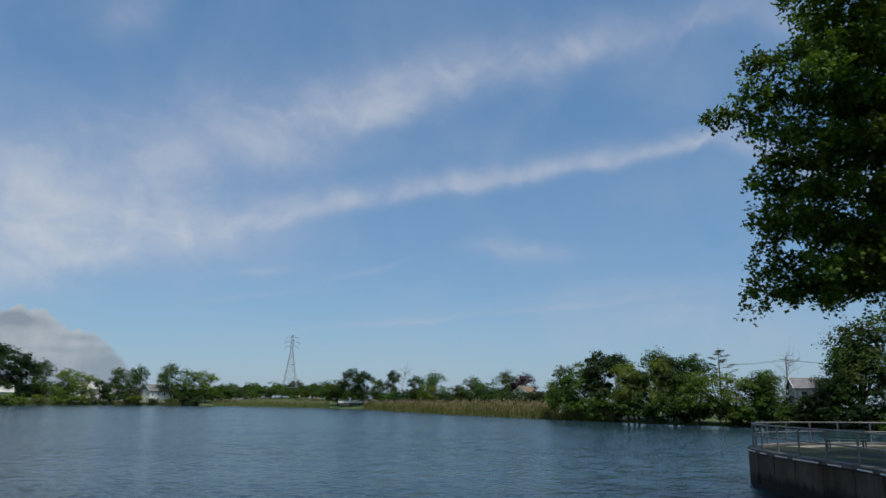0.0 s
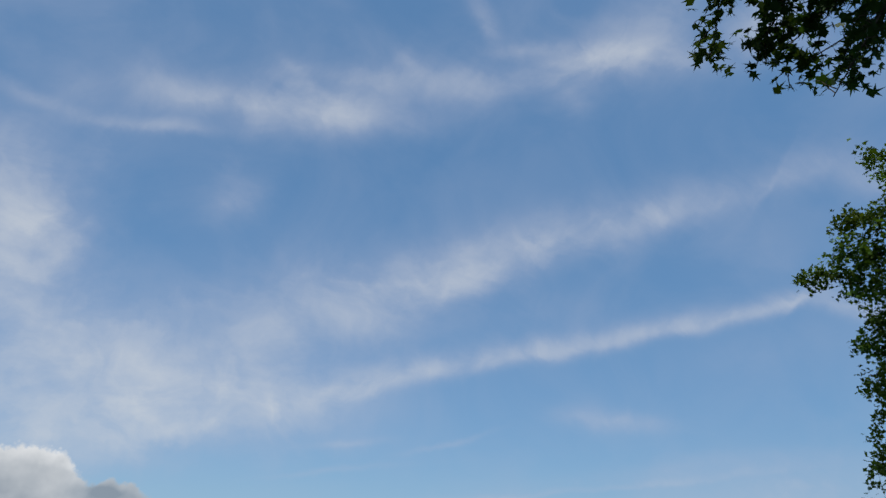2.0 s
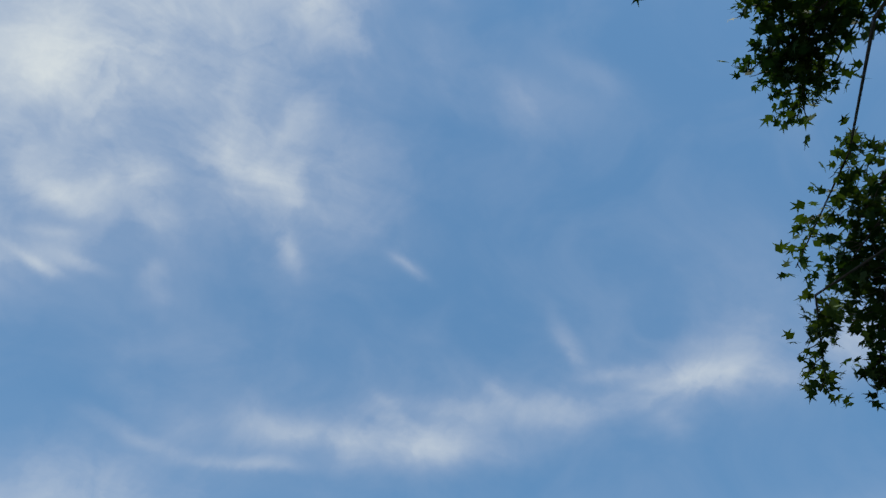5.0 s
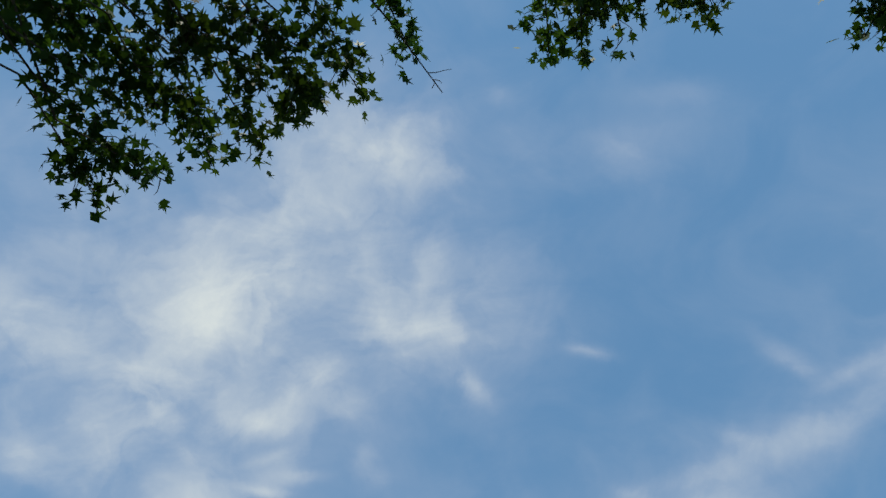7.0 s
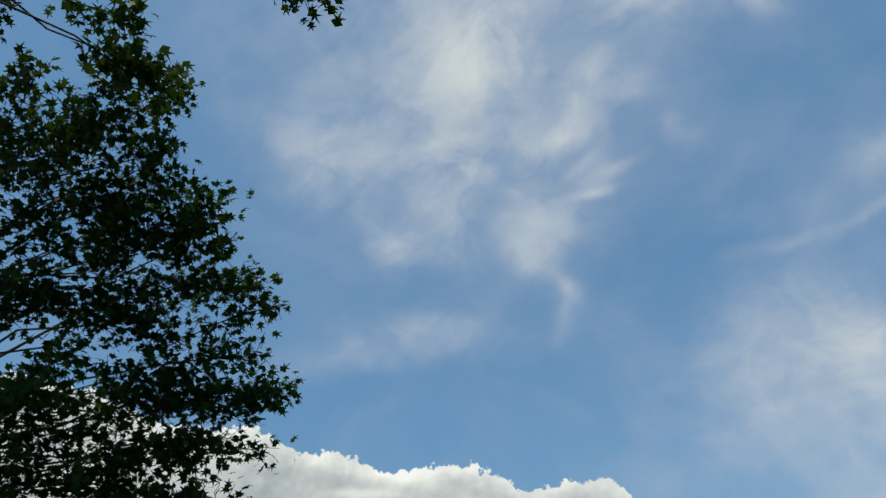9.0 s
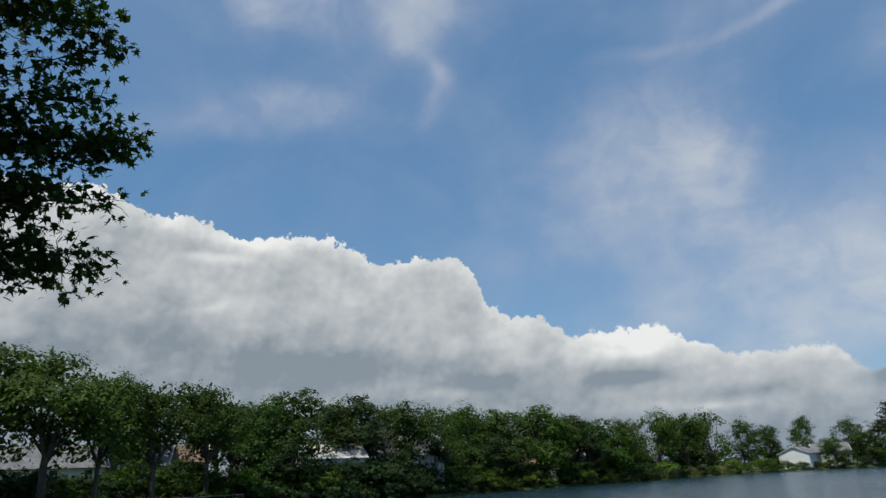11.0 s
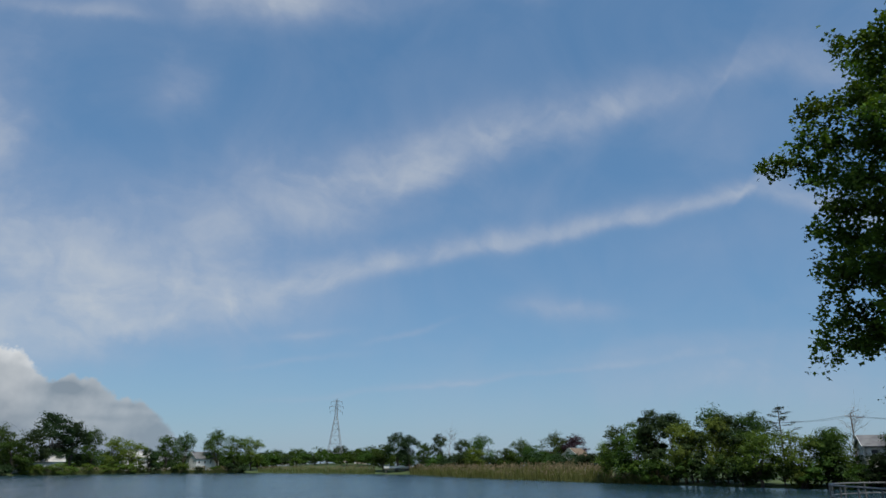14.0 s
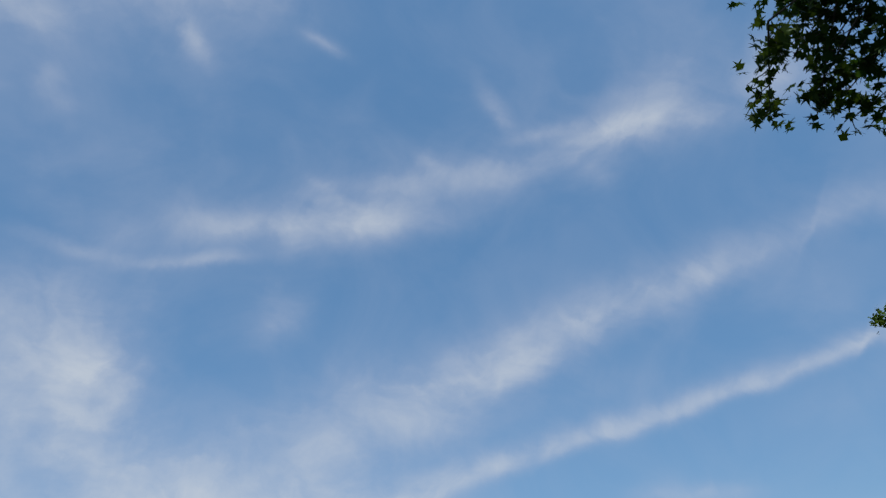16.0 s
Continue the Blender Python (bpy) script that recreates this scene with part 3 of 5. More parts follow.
RAIL = surface("painted_rail", (0.11, 0.108, 0.10), (0.20, 0.197, 0.185), 2.0, 0.5, 0.1, 30.0, spec=0.4)
BENCH = surface("bench_green", (0.014, 0.042, 0.045), (0.025, 0.07, 0.07), 3.0, 0.6, 0.2, 30.0, vary=0.12)
# near-black that stands for the shade inside the drain hole
HOLE_SHADE = surface("painted_hole_shade", (0.003, 0.003, 0.003), (0.008, 0.008, 0.007), 3.0, 0.9, 0.1, 30.0)
IRON = surface("dark_iron", (0.02, 0.02, 0.02), (0.05, 0.05, 0.05), 3.0, 0.6, 0.1, 30.0)
BARK = surface("bark", (0.035, 0.028, 0.022), (0.11, 0.09, 0.07), 2.5, 0.95, 0.8, 14.0, stretch=(1, 1, 0.3))
PALE_BARK = surface("pale_bark", (0.16, 0.13, 0.11), (0.34, 0.30, 0.26), 2.5, 0.95, 0.6, 14.0)
STEEL = surface("galvanised_steel", (0.26, 0.27, 0.28), (0.42, 0.43, 0.44), 1.0, 0.55, 0.1, 8.0, metal=0.5)
WOODPOLE = surface("pole_wood", (0.12, 0.10, 0.08), (0.25, 0.21, 0.17), 1.0, 0.9, 0.4, 12.0, stretch=(1, 1, 0.2))
WHITE = surface("white_siding", (0.66, 0.65, 0.62), (0.82, 0.81, 0.78), 0.8, 0.7, 0.1, 6.0, stretch=(0.2, 0.2, 3))
CREAM = surface("cream_siding", (0.60, 0.50, 0.34), (0.76, 0.66, 0.48), 0.8, 0.7, 0.1, 6.0, stretch=(0.2, 0.2, 3))
TAN = surface("tan_siding", (0.34, 0.26, 0.18), (0.48, 0.38, 0.27), 0.8, 0.7, 0.1, 6.0, stretch=(0.2, 0.2, 3))
GREY_SIDING = surface("grey_siding", (0.30, 0.31, 0.32), (0.44, 0.45, 0.46), 0.8, 0.7, 0.1, 6.0, stretch=(0.2, 0.2, 3))
ROOF_GREY = surface("roof_grey", (0.10, 0.10, 0.105), (0.22, 0.22, 0.22), 0.9, 0.9, 0.4, 7.0)
ROOF_BROWN = surface("roof_brown", (0.12, 0.085, 0.06), (0.23, 0.165, 0.11), 0.9, 0.9, 0.4, 7.0)
ROOF_PALE = surface("roof_pale", (0.38, 0.37, 0.34), (0.58, 0.56, 0.52), 0.9, 0.9, 0.4, 7.0)
BRICK = surface("brick_red", (0.16, 0.06, 0.04), (0.30, 0.12, 0.08), 1.5, 0.9, 0.3, 12.0)
GLASS = glass_material()
TRIM = surface("white_trim", (0.68, 0.68, 0.66), (0.8, 0.8, 0.78), 2.0, 0.6, 0.05, 20.0)
# pin oak leaves seen from below, their shaded undersides put into a darker green
SHADE_OAK = foliage("oak_leaves", (0.014, 0.034, 0.008), (0.046, 0.090, 0.020), 0.22)
FAR_GREEN = foliage("tree_leaves", (0.015, 0.034, 0.006), (0.064, 0.118, 0.017), 0.25)
LAKESIDE = foliage("lakeside_leaves", (0.014, 0.031, 0.007), (0.062, 0.108, 0.020), 0.24)
# the same pin oak leaves, sunlight put into a brighter yellow-green
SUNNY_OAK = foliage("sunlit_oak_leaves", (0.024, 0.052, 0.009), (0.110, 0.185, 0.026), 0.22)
BRIGHT = foliage("bright_leaves", (0.046, 0.082, 0.012), (0.130, 0.195, 0.032), 0.3)
DARK = foliage("dark_leaves", (0.011, 0.026, 0.009), (0.038, 0.066, 0.020), 0.2)
WILLOW = foliage("willow_leaves", (0.085, 0.125, 0.020), (0.19, 0.25, 0.050), 0.3)
PURPLE = foliage("purple_leaves", (0.02, 0.010, 0.014), (0.05, 0.022, 0.03), 0.2)
REED = foliage("reed_blades", (0.075, 0.10, 0.03), (0.19, 0.20, 0.075), 0.3)
STRAW = foliage("reed_plumes", (0.26, 0.19, 0.11), (0.46, 0.36, 0.23), 0.2)
FLOWER = foliage("garden_leaves", (0.16, 0.15, 0.02), (0.32, 0.14, 0.03), 0.2)


# ---- building helpers ----
def part(name, bm, mat, parent=None, label=""):
    """One mesh object from a bmesh, under a thing or a part."""
    me = bpy.data.meshes.new(name)
    bm.to_mesh(me)
    bm.free()
    me.materials.append(mat)
    ob = new(name, me)
    ob.parent = parent
    return tagged(ob, label)


def sheet(name, verts, faces, mat, parent=None, label="", smooth=False):
    """One mesh object from plain vertices and faces."""
    me = bpy.data.meshes.new(name)
    me.from_pydata(verts, [], faces)
    me.materials.append(mat)
    if smooth:
        me.shade_smooth()
    ob = new(name, me)
    ob.parent = parent
    return tagged(ob, label)


def thing(name, m, label, category, group="", kind=""):
    ob = new(name)
    ob.matrix_world = m
    ob.empty_display_size = 0.2
    return tagged(ob, label, category, group, kind)


def box(bm, size, at, bevel=0.0, turn=None):
    m = Matrix.Translation(at) @ (turn or Matrix()) @ Matrix.Diagonal((*size, 1))
    made = bmesh.ops.create_cube(bm, size=1, matrix=m)["verts"]
    if bevel:
        edges = list({e for v in made for e in v.link_edges})
        bmesh.ops.bevel(bm, geom=edges, offset=bevel, segments=1, affect="EDGES")


def tube(bm, points, radii, sides=6):
    """A tapered tube along points."""
    rings = []
    for i, p in enumerate(points):
        p = Vector(p)
        d = (Vector(points[min(i + 1, len(points) - 1)]) - Vector(points[max(i - 1, 0)])).normalized()
        a = d.orthogonal().normalized() if abs(d.z) < 0.99 else Vector((1, 0, 0))
        if i and rings:
            a = (last - d * last.dot(d))
            a = a.normalized() if a.length > 1e-6 else d.orthogonal().normalized()
        last = a
        c = d.cross(a)
        rings.append([bm.verts.new(p + radii[i] * (math.cos(k * math.tau / sides) * a + math.sin(k * math.tau / sides) * c)) for k in range(sides)])
    for r, s in zip(rings, rings[1:]):
        for k in range(sides):
            bm.faces.new((r[k], r[(k + 1) % sides], s[(k + 1) % sides], s[k]))
    bm.faces.new(rings[0][::-1])
    bm.faces.new(rings[-1])


def beam(bm, a, b, w):
    tube(bm, [a, b], [w, w], 4)


STAR = []          # a deeply cut oak leaf with narrow pointed lobes, one unit long
for k, (turn, reach) in enumerate(((-115, 0.48), (-60, 0.62), (0, 0.70), (60, 0.62), (115, 0.48))):
    a = radians(turn)
    STAR.append((reach * math.sin(a), 0.36 + reach * math.cos(a)))
    if k < 4:
        a = radians(turn + (27, 30, 30, 27)[k])
        STAR.append((0.19 * math.sin(a), 0.36 + 0.21 * math.cos(a)))
STAR.append((0.015, -0.14))
BLADE = [(0, -0.5), (0.34, 0.0), (0, 0.5), (-0.34, 0.0)]
SPRIG = [(0.05, -0.5), (0.30, 0.06), (-0.04, 0.5), (-0.27, -0.08)]
CUT = [(-0.48, 0.14), (-0.22, 0.32), (0.0, 0.80), (0.22, 0.30), (0.52, 0.18), (0.24, -0.06), (0.0, -0.34), (-0.24, -0.04)]
TUFT = [(0, -0.5), (0.44, -0.2), (0.30, 0.22), (0.06, 0.5), (-0.34, 0.28), (-0.42, -0.18)]


def leaves(name, centres, sizes, shape, mat, rng, parent=None, tilt=0.9, bend=0.12, facing=None, label="", kind=""):
    """One mesh of many leaves of a shape, each turned its own way; tilt 0 lays them flat."""
    c = np.asarray(centres, float)
    n, k = len(c), len(shape)
    up = rng.normal(size=(n, 3)) * tilt + np.array((0, 0, 1.0))
    if facing is not None:
        up += facing
    up /= np.linalg.norm(up, axis=1)[:, None]
    a = np.cross(up, rng.normal(size=(n, 3)))
    a /= np.linalg.norm(a, axis=1)[:, None]
    b = np.cross(up, a)
    s = np.asarray(sizes, float)[:, None]
    verts = np.empty((n, k, 3))
    for i, (x, y) in enumerate(shape):
        verts[:, i] = c + s * (a * x + b * y - up * bend * (x * x + (y - 0.2) ** 2))
    me = bpy.data.meshes.new(name)
    me.vertices.add(n * k)
    me.vertices.foreach_set("co", verts.ravel())
    me.loops.add(n * k)
    me.loops.foreach_set("vertex_index", np.arange(n * k, dtype=np.int32))
    me.polygons.add(n)
    me.polygons.foreach_set("loop_start", np.arange(0, n * k, k, dtype=np.int32))
    me.update(calc_edges=True)
    me.materials.append(mat)
    ob = new(name, me)
    ob.parent = parent
    return tagged(ob, label, kind=kind)


# ---- the pond and the land round it ----
SHORE_AZ = [-63, -42, -32.1, -22.9, -15.7, -10.4, -6.3, -0.7, 3.8, 6.3, 10.4, 17.1, 25.5, 31.2, 39, 44.2, 49.2, 58, 63.1, 68.7, 78.6, 85.4, 91.5, 105]
SHORE_D = [85.5, 104.5, 121.6, 132.1, 140.6, 157.7, 174.8, 205.2, 253.7, 313.6, 346.8, 399.1, 380.1, 327.8, 293.6, 268, 210.9, 168.2, 150.1, 118.8, 96, 84.6, 76, 64.6]


def shore(az):
    return float(np.interp(az, SHORE_AZ, SHORE_D))


def land(az, d):
    """The height of the land beyond the water."""
    s = shore(az)
    wall = 1.0 if az > 79.5 else 0.0
    x = d - s
    if x < 0:
        return -1.2
    if wall:
        return -1.2 + 2.7 * min(1.0, x / 0.5) + 0.4 * min(1.0, x / 40)
    z = -1.2 + 1.6 * min(1.0, x / 3.0) + 1.0 * min(1.0, max(0.0, x - 3) / 20)
    mound = math.exp(-((az - 12.0) / 5.3) ** 2) * 3.6 * min(1.0, max(0.0, x - 6) / 45)
    return z + mound


def build_ground():
    azs = [-180 + 3 * i for i in range(40)] + [-60 + 1.25 * i for i in range(129)] + [101.25 + 3.15 * i for i in range(25)]
    steps = [0, 0.5, 1.5, 3, 6, 12, 22, 40, 70, 120, 220, 500, 1200, 4600]
    verts, faces = [], []
    for az in azs:
        inside = -60 <= az <= 100
        s = shore(az) if inside else (90 if az < 0 else 68)
        for x in [-s + 0.5, -4, -0.02] + steps:
            d = s + x
            z = land(az if inside else 100 if az > 0 else -60, d)
            if x > 5:
                z += 0.25 * noise.noise((d * 0.03, az * 0.2, 1.7))
            verts.append(bearing(az, d, z))
    w, n = 3 + len(steps), len(azs)
    for i in range(n):
        j = (i + 1) % n
        for k in range(w - 1):
            faces.append((i * w + k, i * w + k + 1, j * w + k + 1, j * w + k))
    return tagged(sheet("ground", verts, faces, GRASS, smooth=True), "rough green grass land sloping up from the pond", "ground", kind="structure")


build_ground()
bm = bmesh.new()
bmesh.ops.create_grid(bm, x_segments=2, y_segments=2, size=700)
tagged(part("water", bm, WATER), "rippled blue-green pond water reflecting the sky", "water", kind="structure")

# the near land: a promenade that bulges out into the pond
EDGE = [(-60, -14), (-40, -12), (-20, -7), (-6, -1), (3, 2.5), (8.9, 7.2), (12.1, 13.8), (12.9, 18.7), (13.6, 22.5), (13.9, 25.5), (13.8, 28.3), (13.9, 31.2), (14.2, 33.7), (14.8, 35.7), (16.2, 37.8), (18.4, 39.6), (21.3, 40.9), (24.5, 41.2), (32.7, 39.3), (41.4, 35.4), (54, 33)]


def smooth_line(points, step):
    """Points at an even step along a rounded line."""
    fine = []
    p = [Vector((*q, 0)) for q in points]
    for i in range(len(p) - 1):
        a, b, c, d = p[max(i - 1, 0)], p[i], p[i + 1], p[min(i + 2, len(p) - 1)]
        for k in range(20):
            t = k / 20
            fine.append(0.5 * ((2 * b) + (c - a) * t + (2 * a - 5 * b + 4 * c - d) * t * t + (3 * b - a - 3 * c + d) * t ** 3))
    fine.append(p[-1])
    out, left = [fine[0]], step
    for a, b in zip(fine, fine[1:]):
        run = (b - a).length
        while run >= left:
            a = a + (b - a).normalized() * left
            run -= left
            left = step
            out.append(a.copy())
        left -= run
    return out


def seawall(name, line, top, label):
    """A concrete wall that stands in the water along a line, its face in cast panels with a coping on it."""
    n = len(line)
    side = []
    for i in range(n):
        d = (line[min(i + 1, n - 1)] - line[max(i - 1, 0)]).normalized()
        side.append(Vector((d.y, -d.x, 0)))
    verts, faces = [], []
    for p, s in zip(line, side):
        for off, z in ((-0.10, -1.2), (0.0, top - 0.16), (0.42, top - 0.16), (0.42, -1.2)):
            verts.append(p + s * off + Vector((0, 0, z)))
    for i in range(n - 1):
        for k in range(3):
            faces.append((i * 4 + k, i * 4 + 4 + k, i * 4 + 5 + k, i * 4 + 1 + k))
    wall = tagged(sheet(name, verts, faces, CONCRETE), label, "wall", kind="structure")
    for i in range(0, n - 2, 2):
        a, b, s = line[i], line[i + 2], side[i + 1]
        d = (b - a).normalized()
        a, b = a + d * 0.012, b - d * 0.012
        bm = bmesh.new()
        box(bm, ((b - a).length, 0.56, 0.16), (a + b) / 2 + s * 0.19 + Vector((0, 0, top - 0.08)), 0.02, Matrix.Rotation(math.atan2(d.y, d.x), 4, "Z"))
        part("coping_slab", bm, COPING, wall)
        worn = 0.35 + 0.6 * (0.5 + 0.5 * math.sin(i * 7.3))      # what is left of a pale painted edge
        bm = bmesh.new()
        box(bm, ((b - a).length * worn, 0.012, 0.05), (a + b) / 2 + d * 0.1 * math.sin(i * 3.1) - s * 0.096 + Vector((0, 0, top - 0.11)), 0.0, Matrix.Rotation(math.atan2(d.y, d.x), 4, "Z"))
        part("paint_strip", bm, TRIM, wall, "worn white painted edge")
        bm = bmesh.new()
        box(bm, (0.02, 0.03, top - 0.2), (a - s * 0.03 + Vector((0, 0, (top - 0.2) / 2))), 0.0, Matrix.Rotation(math.atan2(d.y, d.x), 4, "Z"))
        part("panel_joint", bm, CONCRETE, wall)
    return wall, side


def railing(line, side, top, every, label):
    """A steel railing on a wall: posts, a top rail and a middle rail."""
    rail = thing("railing", Matrix.Translation((line[0].x, line[0].y, top)), label, "railing")
    base = Vector((line[0].x, line[0].y, top))
    here = [p + s * 0.2 + Vector((0, 0, top)) - base for p, s in zip(line, side)]
    for height, r, name in ((1.07, 0.038, "top_rail"), (0.58, 0.028, "middle_rail")):
        bm = bmesh.new()
        tube(bm, [p + Vector((0, 0, height)) for p in here], [r] * len(here), 6)
        part(name, bm, RAIL, rail)
    bm = bmesh.new()
    tube(bm, [(0, 0, 0), (0, 0, 1.05)], [0.042, 0.042], 6)
    box(bm, (0.12, 0.12, 0.02), (0, 0, 0.01))
    first = None
    for p in here[::every]:
        if first is None:
            first = part("post", bm, RAIL, rail)
            first.location = p
        else:
            q = new("post", first.data)
            q.parent, q.location = rail, p
    return rail


TOP = 1.6
line = smooth_line(EDGE, 1.0)
wall, side = seawall("wall_promenade", line, TOP, "weathered grey concrete sea wall curving into the pond")
railing(line, side, TOP, 2, "grey painted steel railing on the curved sea wall")

# drain: a solid block, the dark of its opening given by colour
bm = bmesh.new()
drain = min(line, key=lambda p: (p - bearing(-23.0, 36.1)).length)
box(bm, (0.16, 0.30, 0.42), drain + Vector((0.0, 0, 0.36)), 0.02)
part("drain_outlet", bm, HOLE_SHADE, wall, "square drain opening, its dark inside painted on a solid block")

poly = [p + s * 0.4 for p, s in zip(line, side)] + [Vector((52, -60, 0)), Vector((-60, -60, 0))]
# the tree shade on this grass is in its colour
tagged(sheet("lawn", [Vector((p.x, p.y, TOP - 0.12)) for p in poly], [tuple(range(len(poly)))], SHADE_LAWN), "short grass behind the sea wall, coloured dark for tree shade", "lawn", kind="structure")
inner = [(p + s * 1.1, p + s * 2.2) for p, s in zip(line, side) if p.y > 38.2]
verts, faces = [], []
for a, b in inner:
    verts += [Vector((a.x, a.y, TOP - 0.115)), Vector((b.x, b.y, TOP - 0.115)), Vector((a.x, a.y, TOP - 0.09)), Vector((b.x, b.y, TOP - 0.09))]
for i in range(len(verts) // 4 - 1):
    q = i * 4
    faces += [(q + 2, q + 6, q + 7, q + 3), (q, q + 4, q + 6, q + 2), (q + 3, q + 7, q + 5, q + 1)]
tagged(sheet("pavement", verts, faces, PATHWAY), "pale concrete footpath along the promenade", "path", kind="structure")

LEFT = [tuple(bearing(az, shore(az)).xy) for az in (78.7, 81.2, 85.4, 88.5, 91.5, 95.7, 101.9)][::-1]
line_l = smooth_line(LEFT, 1.5)
wall_l, side_l = seawall("wall_far_side", [p for p in line_l], TOP - 0.02, "low grey concrete sea wall across the pond")
railing(line_l, side_l, TOP - 0.02, 2, "pale steel railing on the far sea wall")


def park_bench(at, turn):
    b = thing("park_bench", Matrix.Translation(at) @ Matrix.Rotation(turn, 4, "Z"), "dark green slatted park bench on the promenade grass", "bench")
    for i in range(3):
        bm = bmesh.new(); box(bm, (1.9, 0.12, 0.04), (0, -0.18 + 0.15 * i, 0.45), 0.008); part("seat_slat", bm, BENCH, b)
    for i in range(3):
        bm = bmesh.new(); box(bm, (1.9, 0.035, 0.12), (0, 0.24 + 0.03 * i, 0.56 + 0.15 * i), 0.008); part("back_slat", bm, BENCH, b)
    for x in (-0.8, 0.8):
        bm = bmesh.new()
        box(bm, (0.06, 0.06, 0.45), (x, -0.2, 0.225), 0.005); box(bm, (0.06, 0.06, 0.95), (x, 0.24, 0.475), 0.005); box(bm, (0.06, 0.5, 0.05), (x, 0.02, 0.41), 0.005)
        part("leg_frame", bm, IRON, b)


park_bench(bearing(-28.70, 41.4, TOP - 0.12), radians(-14))

# ---- trees ----
def bough(bm, a, b, r0, r1, rng, arch=0.0, steps=5, wobble=0.05, sides=6):
    """A tapered, slightly crooked limb from a to b; returns its points."""
    a, b = Vector(a), Vector(b)
    size = (b - a).length
    pts = []
    for i in range(steps + 1):
        t = i / steps
        p = a.lerp(b, t) + Vector((0, 0, arch * size * math.sin(math.pi * t)))
        if 0 < i < steps:
            p += Vector(rng.normal(size=3) * wobble * size * 0.5)
        pts.append(p)
    tube(bm, pts, [r0 + (r1 - r0) * (i / steps) ** 0.8 for i in range(steps + 1)], sides)
    return pts


def far_tree(seed, height, radius, mat, label, low=0.2, lobes=9, count=5200, leaf=0.43, name="tree", bark=BARK, flat=0.8, category="tree"):
    """A broadleaf tree: trunk with limbs, and a crown made of uneven lobes of leaf tufts with gaps between them."""
    rng = np.random.default_rng(seed)
    tree = thing(name, Matrix(), label, category)
    bm = bmesh.new()
    base = height * low
    lean = Vector((rng.normal() * 0.03 * height, rng.normal() * 0.03 * height, 0))
    fork = Vector((0, 0, height * max(0.22, low + 0.08))) + lean * 0.4
    r0 = 0.018 * height + 0.05
    bough(bm, (0, 0, -0.5), fork, r0 * 1.25, r0 * 0.85, rng, 0, 4, 0.03, 8)
    centres, radii = [], []
    for i in range(lobes):
        a = rng.uniform(0, math.tau)
        h = base + (height - base) * (0.18 + 0.68 * ((i + 0.5) / lobes) ** 0.85)
        f = (h - base) / (height - base)
        out = radius * (0.62 * math.sqrt(max(0.0, 1 - (1.55 * (f - 0.42)) ** 2))) * rng.uniform(0.55, 1.1)
        if i == lobes - 1:
            out *= 0.3
        centres.append(Vector((out * math.cos(a), out * math.sin(a), h)) + lean * f)
        radii.append(radius * rng.uniform(0.40, 0.60))
    for c, r in zip(centres, radii):
        bough(bm, fork * rng.uniform(0.8, 1.0), c, r0 * 0.5, 0.03, rng, 0.06, 4, 0.08, 5)
    part("trunk", bm, bark, tree)
    pts, turned = [], []
    share = np.array(radii) ** 2
    share = share / share.sum()
    for c, r, s in zip(centres, radii, share):
        tufts = max(5, int(count * s / 26))
        d = rng.normal(size=(tufts, 3)); d[:, 2] = np.abs(d[:, 2]) * 1.0 - 0.42
        d /= np.linalg.norm(d, axis=1)[:, None]
        heart = np.array(c) + d * (r * rng.uniform(0.45, 1.02, (tufts, 1))) * np.array((1, 1, flat))
        for q in heart:
            near = q + rng.normal(size=(26, 3)) * np.array((0.30, 0.30, 0.17)) * r * 0.58
            pts.append(near)
            far = near - np.array(c) + (near - q) * 1.5
            turned.append(1.5 * far / (np.linalg.norm(far, axis=1)[:, None] + 1e-6))
    outer = sum(len(q) for q in pts)
    for c, r in zip(centres, radii):      # the close, dim heart of each lobe
        pts.append(np.array(c) + rng.normal(size=(30, 3)) * r * 0.22)
        turned.append(np.zeros((30, 3)))
    pts = np.concatenate(pts)
    pts[:, 2] = np.maximum(pts[:, 2], 0.25)
    sizes = rng.uniform(0.6, 1.3, len(pts)) * leaf
    sizes[outer:] *= 1.9
    leaves("crown", pts, sizes, SPRIG, mat, rng, tree, 0.6, 0.2, np.concatenate(turned))
    return tree


def layered_tree(seed, height, label):
    """A thin old conifer with bare stretches and flat, spreading boughs."""
    rng = np.random.default_rng(seed)
    tree = thing("conifer_tree", Matrix(), label, "tree")
    bm = bmesh.new()
    tube(bm, [(0, 0, -0.5), (0.1, 0, height * 0.5), (0, 0.1, height)], [0.3, 0.2, 0.05], 7)
    pts = []
    for i in range(16):
        h = height * (0.5 + 0.5 * i / 16)
        a = i * 2.4 + rng.uniform(-0.3, 0.3)
        reach = (1 - (i / 17) ** 1.4) * 4.6 * rng.uniform(0.7, 1.1) + 0.5
        tip = Vector((reach * math.cos(a), reach * math.sin(a), h + 0.28 * reach - 0.4))
        line = bough(bm, (0, 0, h - 0.2), tip, 0.06, 0.015, rng, -0.06, 5, 0.03, 4)
        for p in line[2:]:
            pts.append(np.array(p) + rng.normal(size=(34, 3)) * (0.5, 0.5, 0.07) + np.array((0, 0, 0.05)))
    part("trunk", bm, BARK, tree)
    pts = np.concatenate(pts)
    leaves("needles", pts, rng.uniform(0.25, 0.45, len(pts)), BLADE, DARK, rng, tree, 0.3, 0.1)
    return tree


